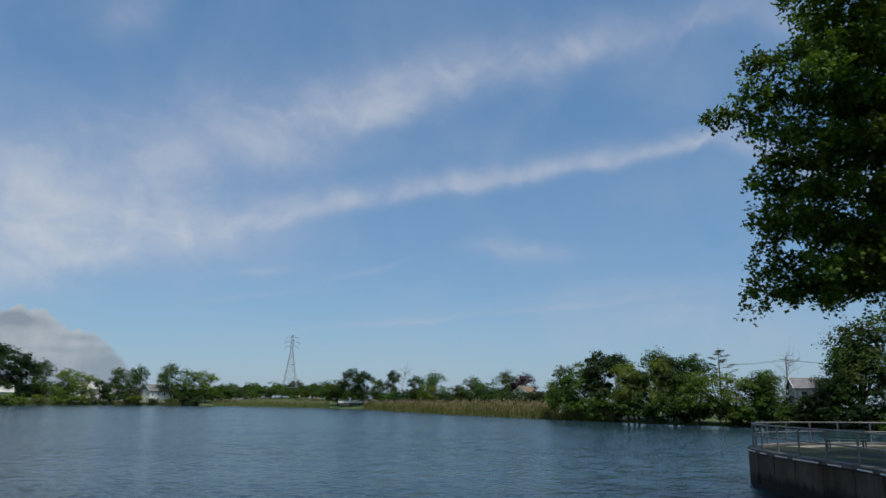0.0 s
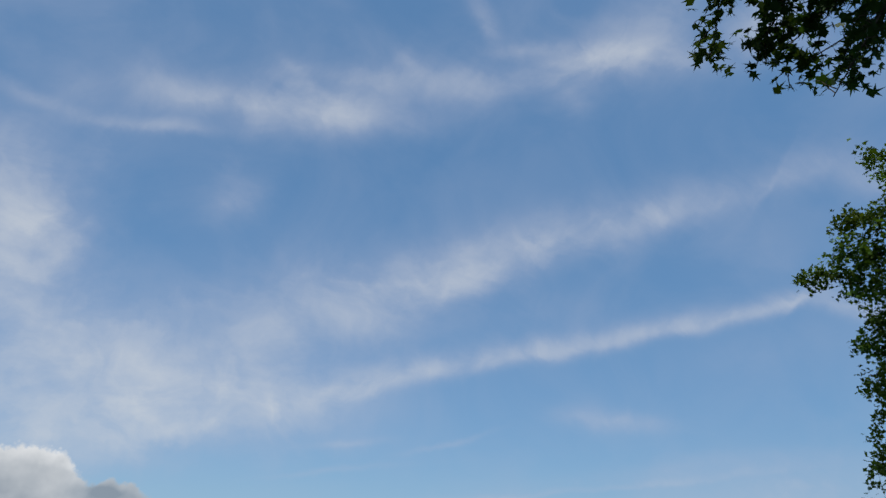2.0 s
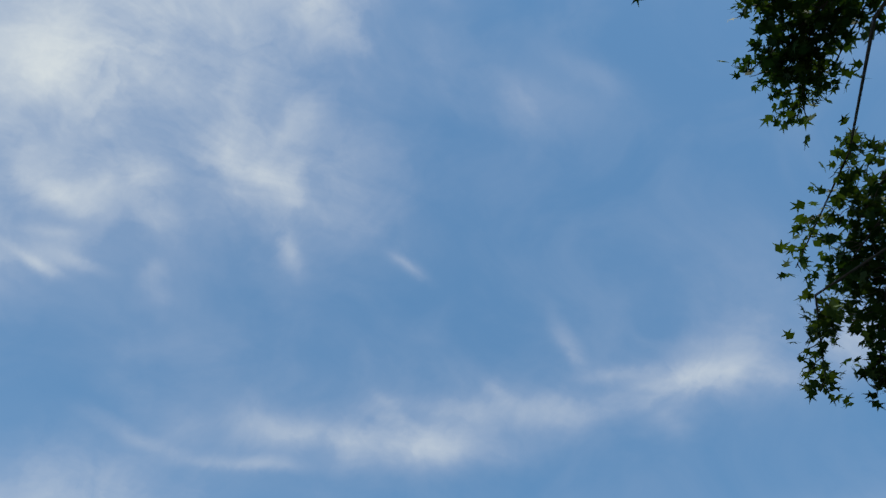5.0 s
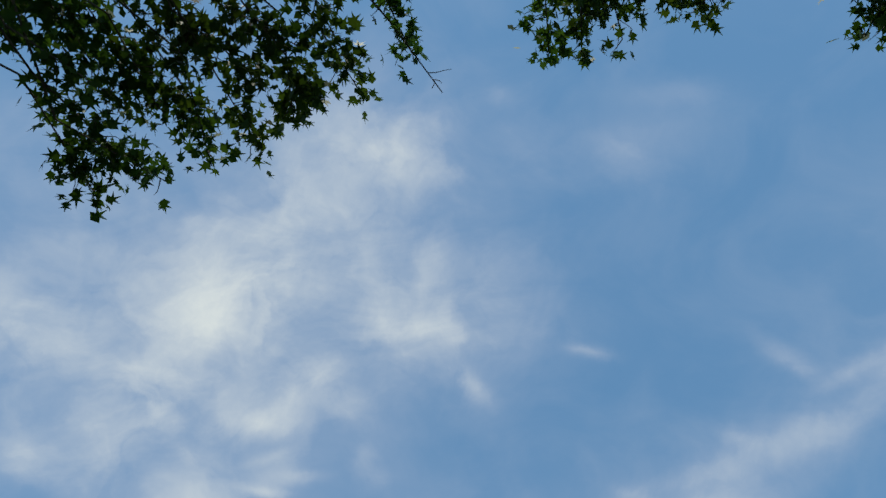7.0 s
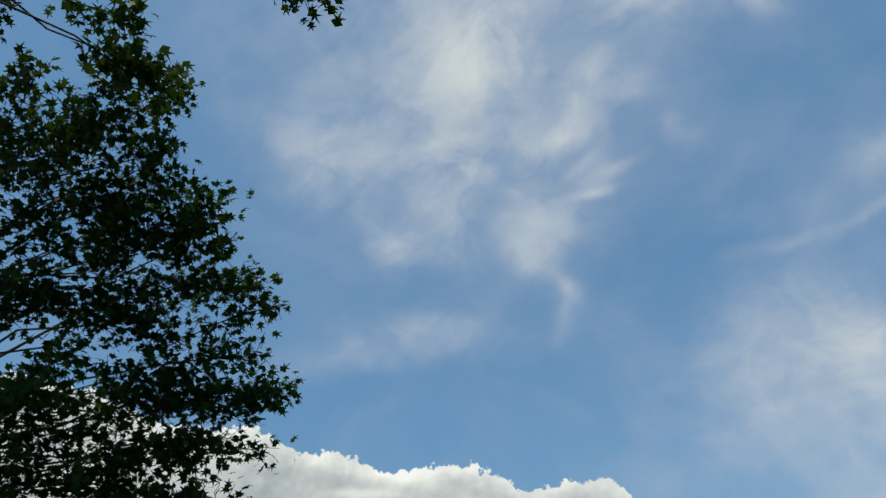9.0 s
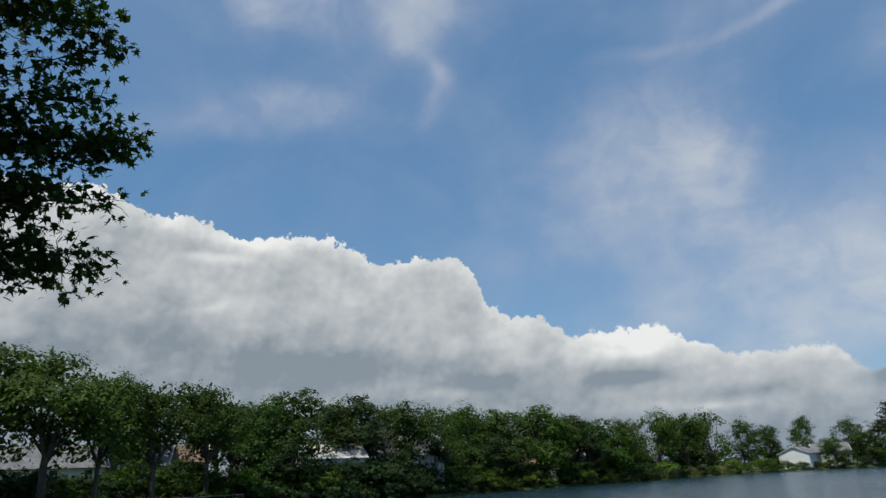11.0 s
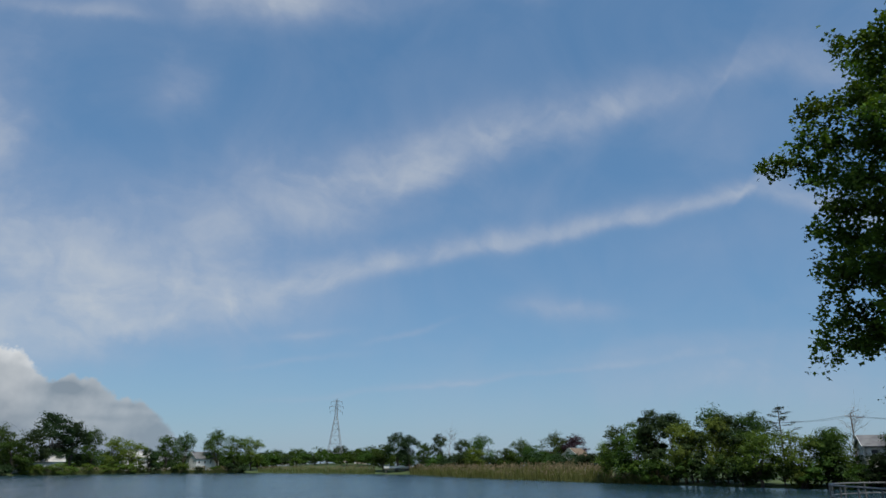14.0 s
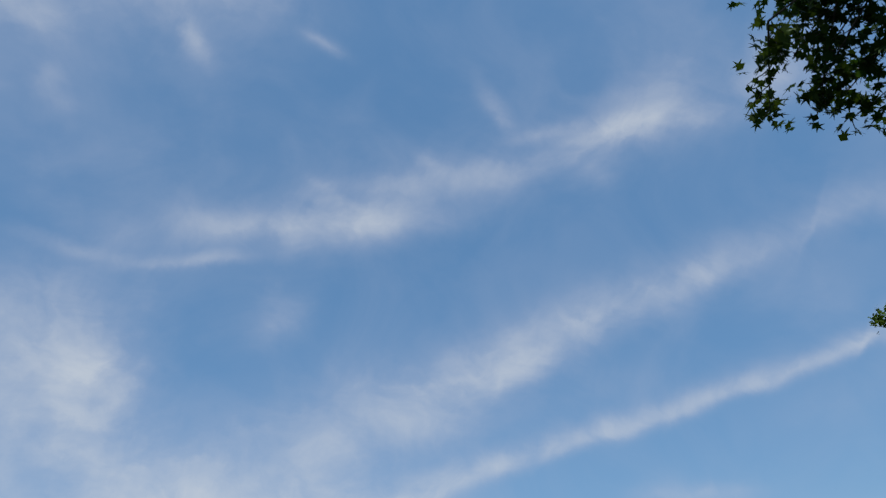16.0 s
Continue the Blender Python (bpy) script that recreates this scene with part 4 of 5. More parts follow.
def dead_tree(seed, height, label):
    rng = np.random.default_rng(seed)
    tree = thing("bare_tree", Matrix(), label, "tree")
    bm = bmesh.new()
    spine = bough(bm, (0, 0, -0.5), (0.4, 0.2, height), 0.16, 0.02, rng, 0, 7, 0.04, 6)
    for i in range(26):
        p = spine[1].lerp(spine[-1], rng.uniform(0.15, 1.0))
        a, r = rng.uniform(0, math.tau), rng.uniform(0.12, 0.3) * height
        tip = p + Vector((r * math.cos(a), r * math.sin(a), r * rng.uniform(0.2, 0.9)))
        sub = bough(bm, p, tip, 0.045, 0.01, rng, 0.05, 4, 0.1, 4)
        for k in range(3):
            q = sub[rng.integers(1, 4)]
            bough(bm, q, q + Vector(rng.normal(size=3) * 0.09 * height + np.array((0, 0, 0.05 * height))), 0.02, 0.006, rng, 0.05, 3, 0.12, 3)
    part("trunk", bm, PALE_BARK, tree)
    return tree


STOCK = {
    "oak_a": far_tree(11, 15, 6.2, FAR_GREEN, "full green broadleaf tree on the pond bank", 0.08, 15, 5400),
    "oak_b": far_tree(12, 15, 5.4, LAKESIDE, "tall green broadleaf tree with an uneven crown", 0.10, 14, 5400),
    "oak_c": far_tree(13, 15, 7.0, LAKESIDE, "broad green tree with spreading limbs", 0.08, 17, 5400),
    "oak_d": far_tree(14, 15, 4.6, DARK, "narrow dark green tree beside the water", 0.04, 14, 5400),
    "oak_e": far_tree(15, 15, 5.8, BRIGHT, "bright green leafy tree in sunshine", 0.05, 15, 5400),
    "oak_f": far_tree(16, 15, 5.0, DARK, "dark leafy tree with an open crown", 0.18, 11, 5400),
    "park": far_tree(29, 15, 6.0, LAKESIDE, "leafy tree with a bare trunk on the lakeside lawn", 0.27, 13, 5400),
    "round": far_tree(17, 12, 5.6, FAR_GREEN, "round dense green tree by the shore", 0.04, 16, 5400, flat=0.9),
    "willow": far_tree(18, 13, 5.0, WILLOW, "pale yellow-green willow with hanging sprays", 0.05, 13, 6600, 0.36),
    "purple": far_tree(19, 13, 6.0, PURPLE, "dark purple-leaved tree behind the houses", 0.1, 14, 5400),
    "bush_a": far_tree(21, 5, 4.0, FAR_GREEN, "low green bush at the water's edge", 0.0, 11, 1900, 0.36, "bush", flat=0.7, category="bush"),
    "bush_b": far_tree(22, 4.5, 3.6, BRIGHT, "low bright green bush at the water's edge", 0.0, 11, 1900, 0.36, "bush", flat=0.7, category="bush"),
    "bush_c": far_tree(23, 5, 3.6, DARK, "low dark green bush at the water's edge", 0.0, 11, 1900, 0.36, "bush", flat=0.7, category="bush"),
    "conifer": layered_tree(31, 17, "thin old conifer with flat spreading boughs"),
    "bare": dead_tree(41, 13, "bare pale dead tree among green ones"),
}
USED = set()
SIZE = {"round": 12, "willow": 13, "purple": 13, "bush_a": 5, "bush_b": 4.5, "bush_c": 5, "conifer": 17, "bare": 13}


def plant(kind, az, d, height, wide=1.0, sink=0.0):
    """Sets a tree of a kind on the land, scaled to a height."""
    s = height / SIZE.get(kind, 15)
    rng = random.Random(int(az * 100) + int(d) * 7)
    w = s * wide
    z = land(az, d) - sink
    m = Matrix.Translation(bearing(az, d, z)) @ Matrix.Rotation(rng.uniform(0, math.tau), 4, "Z")
    src = STOCK[kind]
    if kind not in USED:
        USED.add(kind)
        src.matrix_world = m @ Matrix.Diagonal((w, w, s, 1))
        return src
    ob = copy_thing(src, m)
    ob.scale = (w, w, s)
    return ob


def crown_height(az, d, el):
    return EYE[2] + d * math.tan(radians(el)) - land(az, d)


# kind, heading, metres behind the waterline, elevation of the top, width
WOODS_RIGHT = [
    ("oak_c", -32.7, 12, 7.83, 1.0), ("oak_b", -30, 8, 6.28, 1.1), ("oak_a", -29.3, 5, 4.62, 0.9), ("round", -24.2, 4, 2.75, 0.9),
    ("oak_d", -31.6, 4, 3.49, 1.3), ("bare", -25.3, 16, 3.68, 0.9), ("conifer", -20.9, 16, 4.24, 0.9), ("oak_b", -18.9, 10, 3.98, 1.0), ("oak_d", -17.6, 9, 4.08, 1.1),
    ("willow", -14.2, 3, 3.44, 0.9), ("oak_a", -16, 11, 4.23, 0.9), ("oak_d", -13.5, 11, 4.17, 1.1), ("oak_f", -12.1, 6, 4.27, 1.0),
    ("round", -10.7, 4, 3.33, 1.0), ("oak_b", -9.6, 6, 3.12, 0.9), ("oak_e", -8.6, 4, 1.86, 1.0), ("oak_e", -19.2, 2, 2.52, 1.3),
    ("oak_e", -21.8, 2, 2.43, 1.3), ("oak_e", -23.7, 3, 2.33, 1.2), ("willow", -16.7, 6, 3.87, 0.6), ("oak_d", -14.9, 5, 2.82, 1.2),
]
WOODS_MIDDLE = [
    ("purple", -6.2, 90, 2.32, 1.0), ("oak_c", -4.6, 80, 2.57, 0.9), ("oak_a", -2.1, 60, 2.04, 1.0), ("round", -3.3, 50, 1.63, 1.1),
    ("oak_a", 0.6, 60, 2.35, 1.1), ("oak_f", 2.3, 50, 2.13, 0.9), ("oak_f", 4.1, 55, 2.54, 0.7), ("bare", 3.3, 50, 2.65, 0.9),
    ("oak_f", 7.3, 12, 2.63, 1.0), ("oak_f", 6.4, 16, 2.43, 0.9), ("round", 8.4, 14, 1.69, 1.0), ("oak_b", 5.3, 30, 1.8, 1.1),
    ("round", 10.4, 150, 1.31, 1.2), ("oak_c", 12.7, 160, 1.25, 1.2), ("oak_a", 14.6, 120, 1.3, 1.2), ("oak_c", 16.5, 110, 1.24, 1.2),
    ("round", 9.3, 90, 1.26, 1.2), ("oak_e", 1.3, 30, 1.4, 1.2), ("round", -1, 30, 1.41, 1.2),
]
WOODS_LEFT = [
    ("oak_e", 18.3, 14, 2.13, 1.0), ("oak_e", 19.5, 12, 2.23, 1.0), ("oak_a", 20.7, 18, 2.65, 0.9), ("oak_a", 23.1, 22, 2.38, 0.9),
    ("oak_b", 24.3, 18, 2.27, 0.9), ("oak_d", 25.4, 3, 1.38, 1.2), ("oak_e", 26.6, 8, 1.8, 1.2), ("oak_e", 27.8, 8, 2.06, 1.0),
    ("oak_a", 29.2, 24, 2.58, 0.9), ("oak_d", 31.5, 16, 3.9, 1.1), ("oak_d", 30.6, 16, 3.21, 1.1), ("oak_d", 32.8, 8, 2.69, 1.2),
    ("round", 33.9, 6, 1.75, 1.2), ("oak_c", 35.1, 30, 2.74, 0.9), ("oak_a", 37.5, 40, 3.11, 0.8), ("oak_b", 39.9, 26, 2.7, 1.0),
    ("round", 35.9, 3, 1.54, 1.1), ("oak_a", 41.8, 20, 3.12, 1.0), ("oak_a", 43.8, 16, 3.9, 1.0),
]
WOODS_FAR_LEFT = [
    ("oak_b", 45.7, 14, 3.91, 1.1), ("oak_a", 47.8, 14, 4.18, 1.0), ("oak_c", 49.8, 12, 3.77, 0.9), ("round", 51.9, 10, 3.94, 1.1),
    ("oak_f", 54.1, 12, 4.42, 1.2), ("round", 56.5, 12, 5.27, 1.1), ("oak_b", 59.5, 12, 5.24, 1.2), ("oak_a", 61.9, 14, 5.52, 1.0),
    ("oak_c", 64.5, 12, 5.64, 0.9), ("oak_b", 67.2, 12, 6.07, 1.1), ("oak_f", 70.7, 12, 6.73, 1.2), ("oak_a", 73.1, 30, 6.01, 1.0),
    ("oak_b", 75.9, 12, 7.43, 1.1), ("park", 78.6, 14, 6.45, 0.9), ("park", 81.8, 7, 7.82, 1.0), ("park", 85.4, 6, 7.64, 1.0),
    ("park", 89.1, 6, 8.57, 0.8), ("park", 92.4, 8, 10.19, 1.1),
]
WOODS_BEHIND = [
    ("oak_a", 44.9, 30, 3.33, 1.2), ("oak_b", 46.8, 32, 3.55, 1.2), ("oak_c", 50.7, 30, 3.57, 1.0), ("oak_b", 53, 30, 3.79, 1.2),
    ("oak_a", 55.1, 30, 4.22, 1.1), ("oak_c", 58.1, 30, 4.55, 1.0), ("oak_b", 60.8, 30, 4.88, 1.2), ("oak_a", 63.5, 32, 5.11, 1.1),
    ("oak_c", 68.9, 30, 5.77, 1.0), ("oak_b", 71.9, 30, 5.8, 1.2), ("park", 96.1, 8, 10.73, 1.0), ("oak_c", 77.3, 34, 6.03, 1.0),
    ("park", 81, 36, 6.67, 1.2), ("park", 87.5, 28, 7.74, 1.2), ("park", 80, 26, 6.46, 1.2), ("bare", 68.3, 3, 3.88, 0.8), ("oak_d", 64.8, 5, 3.23, 1.2), ("oak_d", 67.3, 4, 2.62, 1.2), ("oak_d", -27.9, 2, 2.24, 1.2), ("oak_d", -26.6, 2, 1.05, 1.6), ("oak_d", 52.8, 4, 2.74, 1.3), ("oak_d", 59.7, 4, 3.41, 1.3), ("oak_d", 75.6, 4, 3.73, 1.2),
]
for kind, az, back, el, wide in WOODS_RIGHT + WOODS_MIDDLE + WOODS_LEFT + WOODS_FAR_LEFT + WOODS_BEHIND:
    d = shore(az) + back
    plant(kind, az, d, crown_height(az, d, el), wide)

# bushes that close the bank under the trees
rng = random.Random(5)
for a0, a1, step, h0, h1 in ((-34.7, -9.5, 1.2, 3.0, 5.5), (18.9, 32.5, 0.95, 3.0, 5.5), (32.5, 49.2, 1.0, 2.8, 5.0), (49.2, 78.5, 1.25, 3.2, 5.8)):
    az = a0
    while az < a1:
        kind = rng.choice(["bush_a", "bush_a", "bush_b", "bush_c"]) if az < 61 else rng.choice(["bush_c", "bush_c", "bush_c", "bush_a"])
        plant(kind, az, shore(az) + rng.uniform(1.5, 4.5), rng.uniform(h0, h1) * (0.85 if abs(az + 26.7) < 1.0 else 1.0), rng.uniform(0.9, 1.4), 0.3)
        az += step * rng.uniform(0.7, 1.3)
for a0, a1, back, low, high, step in ((-8.4, 20.9, 40, 5.0, 8.0, 0.85), (8.4, 33.5, 75, 7.0, 10.5, 1.05), (16.8, 50.3, 34, 5.0, 8.5, 0.95), (49.2, 78.5, 30, 5.5, 9.0, 1.7), (49.2, 79.0, 8, 5.0, 7.5, 1.6), (80.1, 83.4, 14, 4.0, 6.0, 1.05), (85.5, 96.4, 15, 3.5, 6.0, 1.25)):
    az = a0
    while az < a1:      # the thicket that closes the view between the trunks
        plant(rng.choice(["bush_a", "bush_a", "bush_c", "bush_c"]), az, shore(az) + back * rng.uniform(0.8, 1.3), rng.uniform(low, high) , 1.2, 0.2)
        az += step * rng.uniform(0.7, 1.3)


# ---- reeds along the bank ----
def reed_bed(name, a0, a1, depth, tall, density, label):
    """A bed of tall reeds with straw-coloured plumes, too many to count."""
    rng = np.random.default_rng(int(abs(a0) * 10 + 3))
    verts, faces, pv, pf = [], [], [], []
    az = a0
    while az < a1:
        s = shore(az)
        for k in range(density):
            x = depth * rng.uniform(0, 1) ** 1.3
            b = az + rng.uniform(0, 0.12)
            p = bearing(b, s + 0.6 + x)
            p.z = max(-0.1, land(b, s + 0.6 + x))
            h = tall * rng.uniform(0.65, 1.1) * (0.75 + 0.5 * noise.noise((b * 1.7, x * 0.2, 3.1)))
            w = rng.uniform(0.05, 0.11)
            t = rng.uniform(0, math.pi)
            lean = Vector((rng.normal() * 0.18, rng.normal() * 0.18, 0)) * h
            q = Vector((math.cos(t), math.sin(t), 0)) * w
            i = len(verts)
            verts += [p - q, p + q, p + lean * 0.4 + q * 0.8 + Vector((0, 0, h * 0.6)), p + lean + Vector((0, 0, h)), p + lean * 0.4 - q * 0.8 + Vector((0, 0, h * 0.6))]
            faces.append((i, i + 1, i + 2, i + 3, i + 4))
            if k % 4 == 0 or x > depth * 0.55:
                i = len(pv)
                c = p + lean + Vector((0, 0, h))
                pv += [c - q * 1.2, c + q * 1.2 + Vector((0, 0, 0.1)), c + lean * 0.2 + Vector((0, 0, 0.6))]
                pf.append((i, i + 1, i + 2))
        az += 0.12
    bed = tagged(sheet(name, verts, faces, REED), label, "reeds", kind="stuff")
    tagged(sheet("plumes", pv, pf, STRAW, bed), "straw-coloured reed plumes", kind="stuff")


reed_bed("reeds", -8.9, 6.3, 26, 3.0, 46, "tall green reeds with tan plumes along the bank")
reed_bed("reeds", 9.0, 17.7, 16, 2.4, 34, "low green reeds below the grassy mound")
reed_bed("reeds", 18.8, 32.7, 5, 2.6, 22, "narrow belt of green reeds by the water")
reed_bed("reeds", 42.1, 53.0, 6, 2.8, 34, "pale green reed belt by the dark trees")
reed_bed("reeds", -13.1, -8.9, 4, 2.2, 26, "reeds at the foot of the dark trees")


# ---- the pylon and the poles ----
def pylon(at, height, turn):
    p = thing("pylon", Matrix.Translation(at) @ Matrix.Rotation(turn, 4, "Z"), "tall grey steel lattice power pylon on a grassy mound", "pylon")

    def half(z):
        f = z / height
        return 4.6 * (1 - f / 0.72) + 0.75 * (f / 0.72) if f < 0.72 else 0.75 - 0.35 * (f - 0.72) / 0.28
    levels = [0, 0.16, 0.30, 0.42, 0.52, 0.61, 0.68, 0.74, 0.80, 0.86, 0.92, 0.97]
    levels = [f * height for f in levels]
    for sx in (-1, 1):
        for sy in (-1, 1):
            bm = bmesh.new()
            tube(bm, [(sx * half(z), sy * half(z), z) for z in levels], [0.17 - 0.08 * z / height for z in levels], 4)
            part("leg", bm, STEEL, p)
    for i, (z0, z1) in enumerate(zip(levels, levels[1:])):
        bm = bmesh.new()
        a, b = half(z0), half(z1)
        for k in range(4):
            c = [(-1, -1), (1, -1), (1, 1), (-1, 1)]
            (x0, y0), (x1, y1) = c[k], c[(k + 1) % 4]
            if i:
                beam(bm, (x0 * a, y0 * a, z0), (x1 * b, y1 * b, z1), 0.06)
                beam(bm, (x1 * a, y1 * a, z0), (x0 * b, y0 * b, z1), 0.06)
            beam(bm, (x0 * b, y0 * b, z1), (x1 * b, y1 * b, z1), 0.09)
        part("bracing", bm, STEEL, p)
    for f, reach in ((0.80, 3.4), (0.875, 3.9), (0.95, 3.2)):
        for s in (-1, 1):
            bm = bmesh.new()
            z = f * height
            for y in (-0.5, 0.5):
                beam(bm, (s * half(z), y, z), (s * reach, 0, z - 0.2), 0.08)
                beam(bm, (s * half(z), y, z + 1.1), (s * reach, 0, z - 0.2), 0.06)
            arm = part("crossarm", bm, STEEL, p)
            bm = bmesh.new()
            tube(bm, [(s * reach, 0, z - 0.2), (s * reach, 0, z - 1.5)], [0.09, 0.07], 5)
            part("insulator", bm, IRON, arm)
    bm = bmesh.new()
    beam(bm, (-0.4, 0, 0.97 * height), (0, 0, height), 0.07); beam(bm, (0.4, 0, 0.97 * height), (0, 0, height), 0.07)
    part("peak", bm, STEEL, p)


PY = bearing(12.13, 410)
PY.z = land(12.13, 410) - 0.2
pylon(PY, EYE[2] + 410 * math.tan(radians(5.07)) - PY.z, radians(20))


def utility_pole(at, height, label, lamp=False):
    u = thing("utility_pole", Matrix.Translation(at), label, "utility pole")
    bm = bmesh.new(); tube(bm, [(0, 0, -0.5), (0, 0, height)], [0.16, 0.11], 8); part("pole", bm, WOODPOLE, u)
    bm = bmesh.new(); box(bm, (2.4, 0.11, 0.13), (0, 0, height - 0.7), 0.01); part("crossarm", bm, WOODPOLE, u)
    for x in (-1.0, -0.4, 0.4, 1.0):
        bm = bmesh.new(); tube(bm, [(x, 0, height - 0.64), (x, 0, height - 0.4)], [0.05, 0.04], 6); part("insulator", bm, TRIM, u)
    if lamp:
        bm = bmesh.new(); tube(bm, [(0, 0, height - 2.2), (0.9, 0, height - 1.7), (2.1, 0, height - 1.6)], [0.04, 0.04, 0.035], 6); part("lamp_arm", bm, STEEL, u)
        bm = bmesh.new(); box(bm, (0.75, 0.28, 0.16), (2.4, 0, height - 1.62), 0.04); part("lamp_head", bm, TRIM, u)
    return u


P1, P2, P3 = (bearing(az, d, 1.2) for az, d in ((-16.9, 163), (-25.4, 167), (-34.6, 171)))
utility_pole(P1, 12.3, "weathered wooden utility pole with a street lamp arm", True)
utility_pole(P2, 12.6, "weathered wooden utility pole above the trees")
utility_pole(P3, 12.6, "weathered wooden utility pole above the trees")
utility_pole(bearing(31.2, 353, 1.2), 11, "wooden utility pole beside the houses")
utility_pole(bearing(17.7, 475, 1.2), 14, "wooden utility pole far behind the trees")
for a, b in ((P1, P2), (P2, P3)):
    for off in (-1.0, 1.0):
        bm = bmesh.new()
        pts = [a.lerp(b, i / 12) + Vector((off, 0, 11.9 - 1.1 * math.sin(math.pi * i / 12))) for i in range(13)]
        tube(bm, pts, [0.03] * 13, 4)
        tagged(part("power_line", bm, IRON), "thin black overhead power line between poles", "cable", "power lines")


# ---- the footbridge at the inlet ----
def footbridge(at, turn):
    b = thing("footbridge", Matrix.Translation(at) @ Matrix.Rotation(turn, 4, "Z"), "small white concrete footbridge over the inlet", "bridge")
    bm = bmesh.new(); box(bm, (15, 2.6, 0.45), (0, 0, 1.9), 0.03); part("deck", bm, COPING, b)
    for y in (-1.2, 1.2):
        bm = bmesh.new(); box(bm, (15, 0.14, 0.85), (0, y, 2.75), 0.03); part("parapet", bm, WHITE, b)
    for i in range(8):
        bm = bmesh.new(); box(bm, (0.28, 0.3, 1.05), (-7 + 2 * i, -1.3, 2.85), 0.03); part("parapet_post", bm, TRIM, b)
    for x in (-6.5, -2.2, 2.2, 6.5):
        bm = bmesh.new(); box(bm, (0.5, 2.2, 3.0), (x, 0, 0.2), 0.03); part("pier", bm, COPING, b)


footbridge(bearing(7.05, 334, 0.2), radians(5))


# ---- houses ----
def house(at, turn, w, dp, h, rise, wall_mat, roof_mat, label, gable=True, chimney=False, floors=2, door=True, blank_gable=False):
    """A house with gabled roof, eaves, windows with frames and sills; its long side faces local -y."""
    b = thing("house", Matrix.Translation(at) @ Matrix.Rotation(turn, 4, "Z"), label, "house")
    t = 0.25
    bm = bmesh.new()
    x, y = w / 2, dp / 2
    for sy in (-1, 1):
        box(bm, (w, t, h), (0, sy * (y - t / 2), h / 2))
    for sx in (-1, 1):
        vs = [bm.verts.new((sx * x, yy, zz)) for yy, zz in ((-y, 0), (y, 0), (y, h), (0, h + rise), (-y, h))]
        vi = [bm.verts.new((sx * (x - t), v.co.y, v.co.z)) for v in vs]
        bm.faces.new(vs); bm.faces.new(vi[::-1])
        for k in range(5):
            bm.faces.new((vs[k], vs[(k + 1) % 5], vi[(k + 1) % 5], vi[k]))
    part("wall", bm, wall_mat, b)
    slope = math.atan2(rise, y)
    length = (y + 0.5) / math.cos(slope)
    for sy in (-1, 1):
        bm = bmesh.new()
        turn_m = Matrix.Rotation(-sy * slope, 4, "X")
        box(bm, (w + 0.8, length, 0.16), (0, sy * (y + 0.5) / 2, h + rise - (y + 0.5) / 2 * math.tan(slope) + 0.12), 0.0, turn_m)
        roof = part("roof", bm, roof_mat, b)
    for sx in (-1, 1):
        for sy in (-1, 1):
            bm = bmesh.new()
            beam(bm, (sx * (x + 0.42), 0, h + rise + 0.1), (sx * (x + 0.42), sy * (y + 0.5), h + rise + 0.1 - (y + 0.5) * math.tan(slope)), 0.09)
            part("bargeboard", bm, TRIM, b)
    if chimney:
        bm = bmesh.new(); box(bm, (0.7, 0.6, 2.2), (w * 0.2, y * 0.2, h + rise + 0.1), 0.02); part("chimney", bm, BRICK, b)

    def window(px, py, pz, ww, hh, face):
        turn_w = Matrix.Rotation(face, 4, "Z")
        bm = bmesh.new()
        for dx, dz, sx, sz in ((0, hh / 2, ww + 0.2, 0.1), (0, -hh / 2, ww + 0.2, 0.1), (-ww / 2, 0, 0.1, hh), (ww / 2, 0, 0.1, hh), (0, 0, ww, 0.06)):
            box(bm, (sx, 0.1, sz), Vector((px, py, pz)) + turn_w @ Vector((dx, -0.03, dz)), 0.0, turn_w)
        wn = part("window", bm, TRIM, b)
        bm = bmesh.new(); box(bm, (ww, 0.03, hh), Vector((px, py, pz)) + turn_w @ Vector((0, -0.02, 0)), 0.0, turn_w); part("pane", bm, GLASS, wn)
        bm = bmesh.new(); box(bm, (ww + 0.3, 0.18, 0.06), Vector((px, py, pz)) + turn_w @ Vector((0, -0.08, -hh / 2 - 0.06)), 0.0, turn_w); part("sill", bm, TRIM, wn)
    n = max(2, int(w / 3.2))
    for f in range(floors):
        z = 1.5 + 2.7 * f
        if z + 0.8 > h:
            break
        for i in range(n):
            if f == 0 and door and i == n // 2:
                continue
            window(-x + (i + 0.5) * w / n, -y, z, 1.0, 1.35, 0)
        for s in () if blank_gable else (-1, 1):
            for q in (-0.25, 0.25):
                window(s * x, q * dp, z, 0.9, 1.3, s * math.pi / 2)
    if door:
        bm = bmesh.new(); box(bm, (1.0, 0.08, 2.05), (-x + (n // 2 + 0.5) * w / n, -y - 0.05, 1.03), 0.01); d = part("door", bm, TRIM, b)
        bm = bmesh.new(); box(bm, (0.05, 0.08, 0.16), (-x + (n // 2 + 0.5) * w / n + 0.38, -y - 0.12, 1.0)); part("door_handle", bm, IRON, d)
    return b


def set_house(az, back, turn, *rest, lift=0.0, **more):
    d = shore(az) + back
    return house(bearing(az, d, land(az, d) - 0.15 + lift), radians(az + turn), *rest, **more)


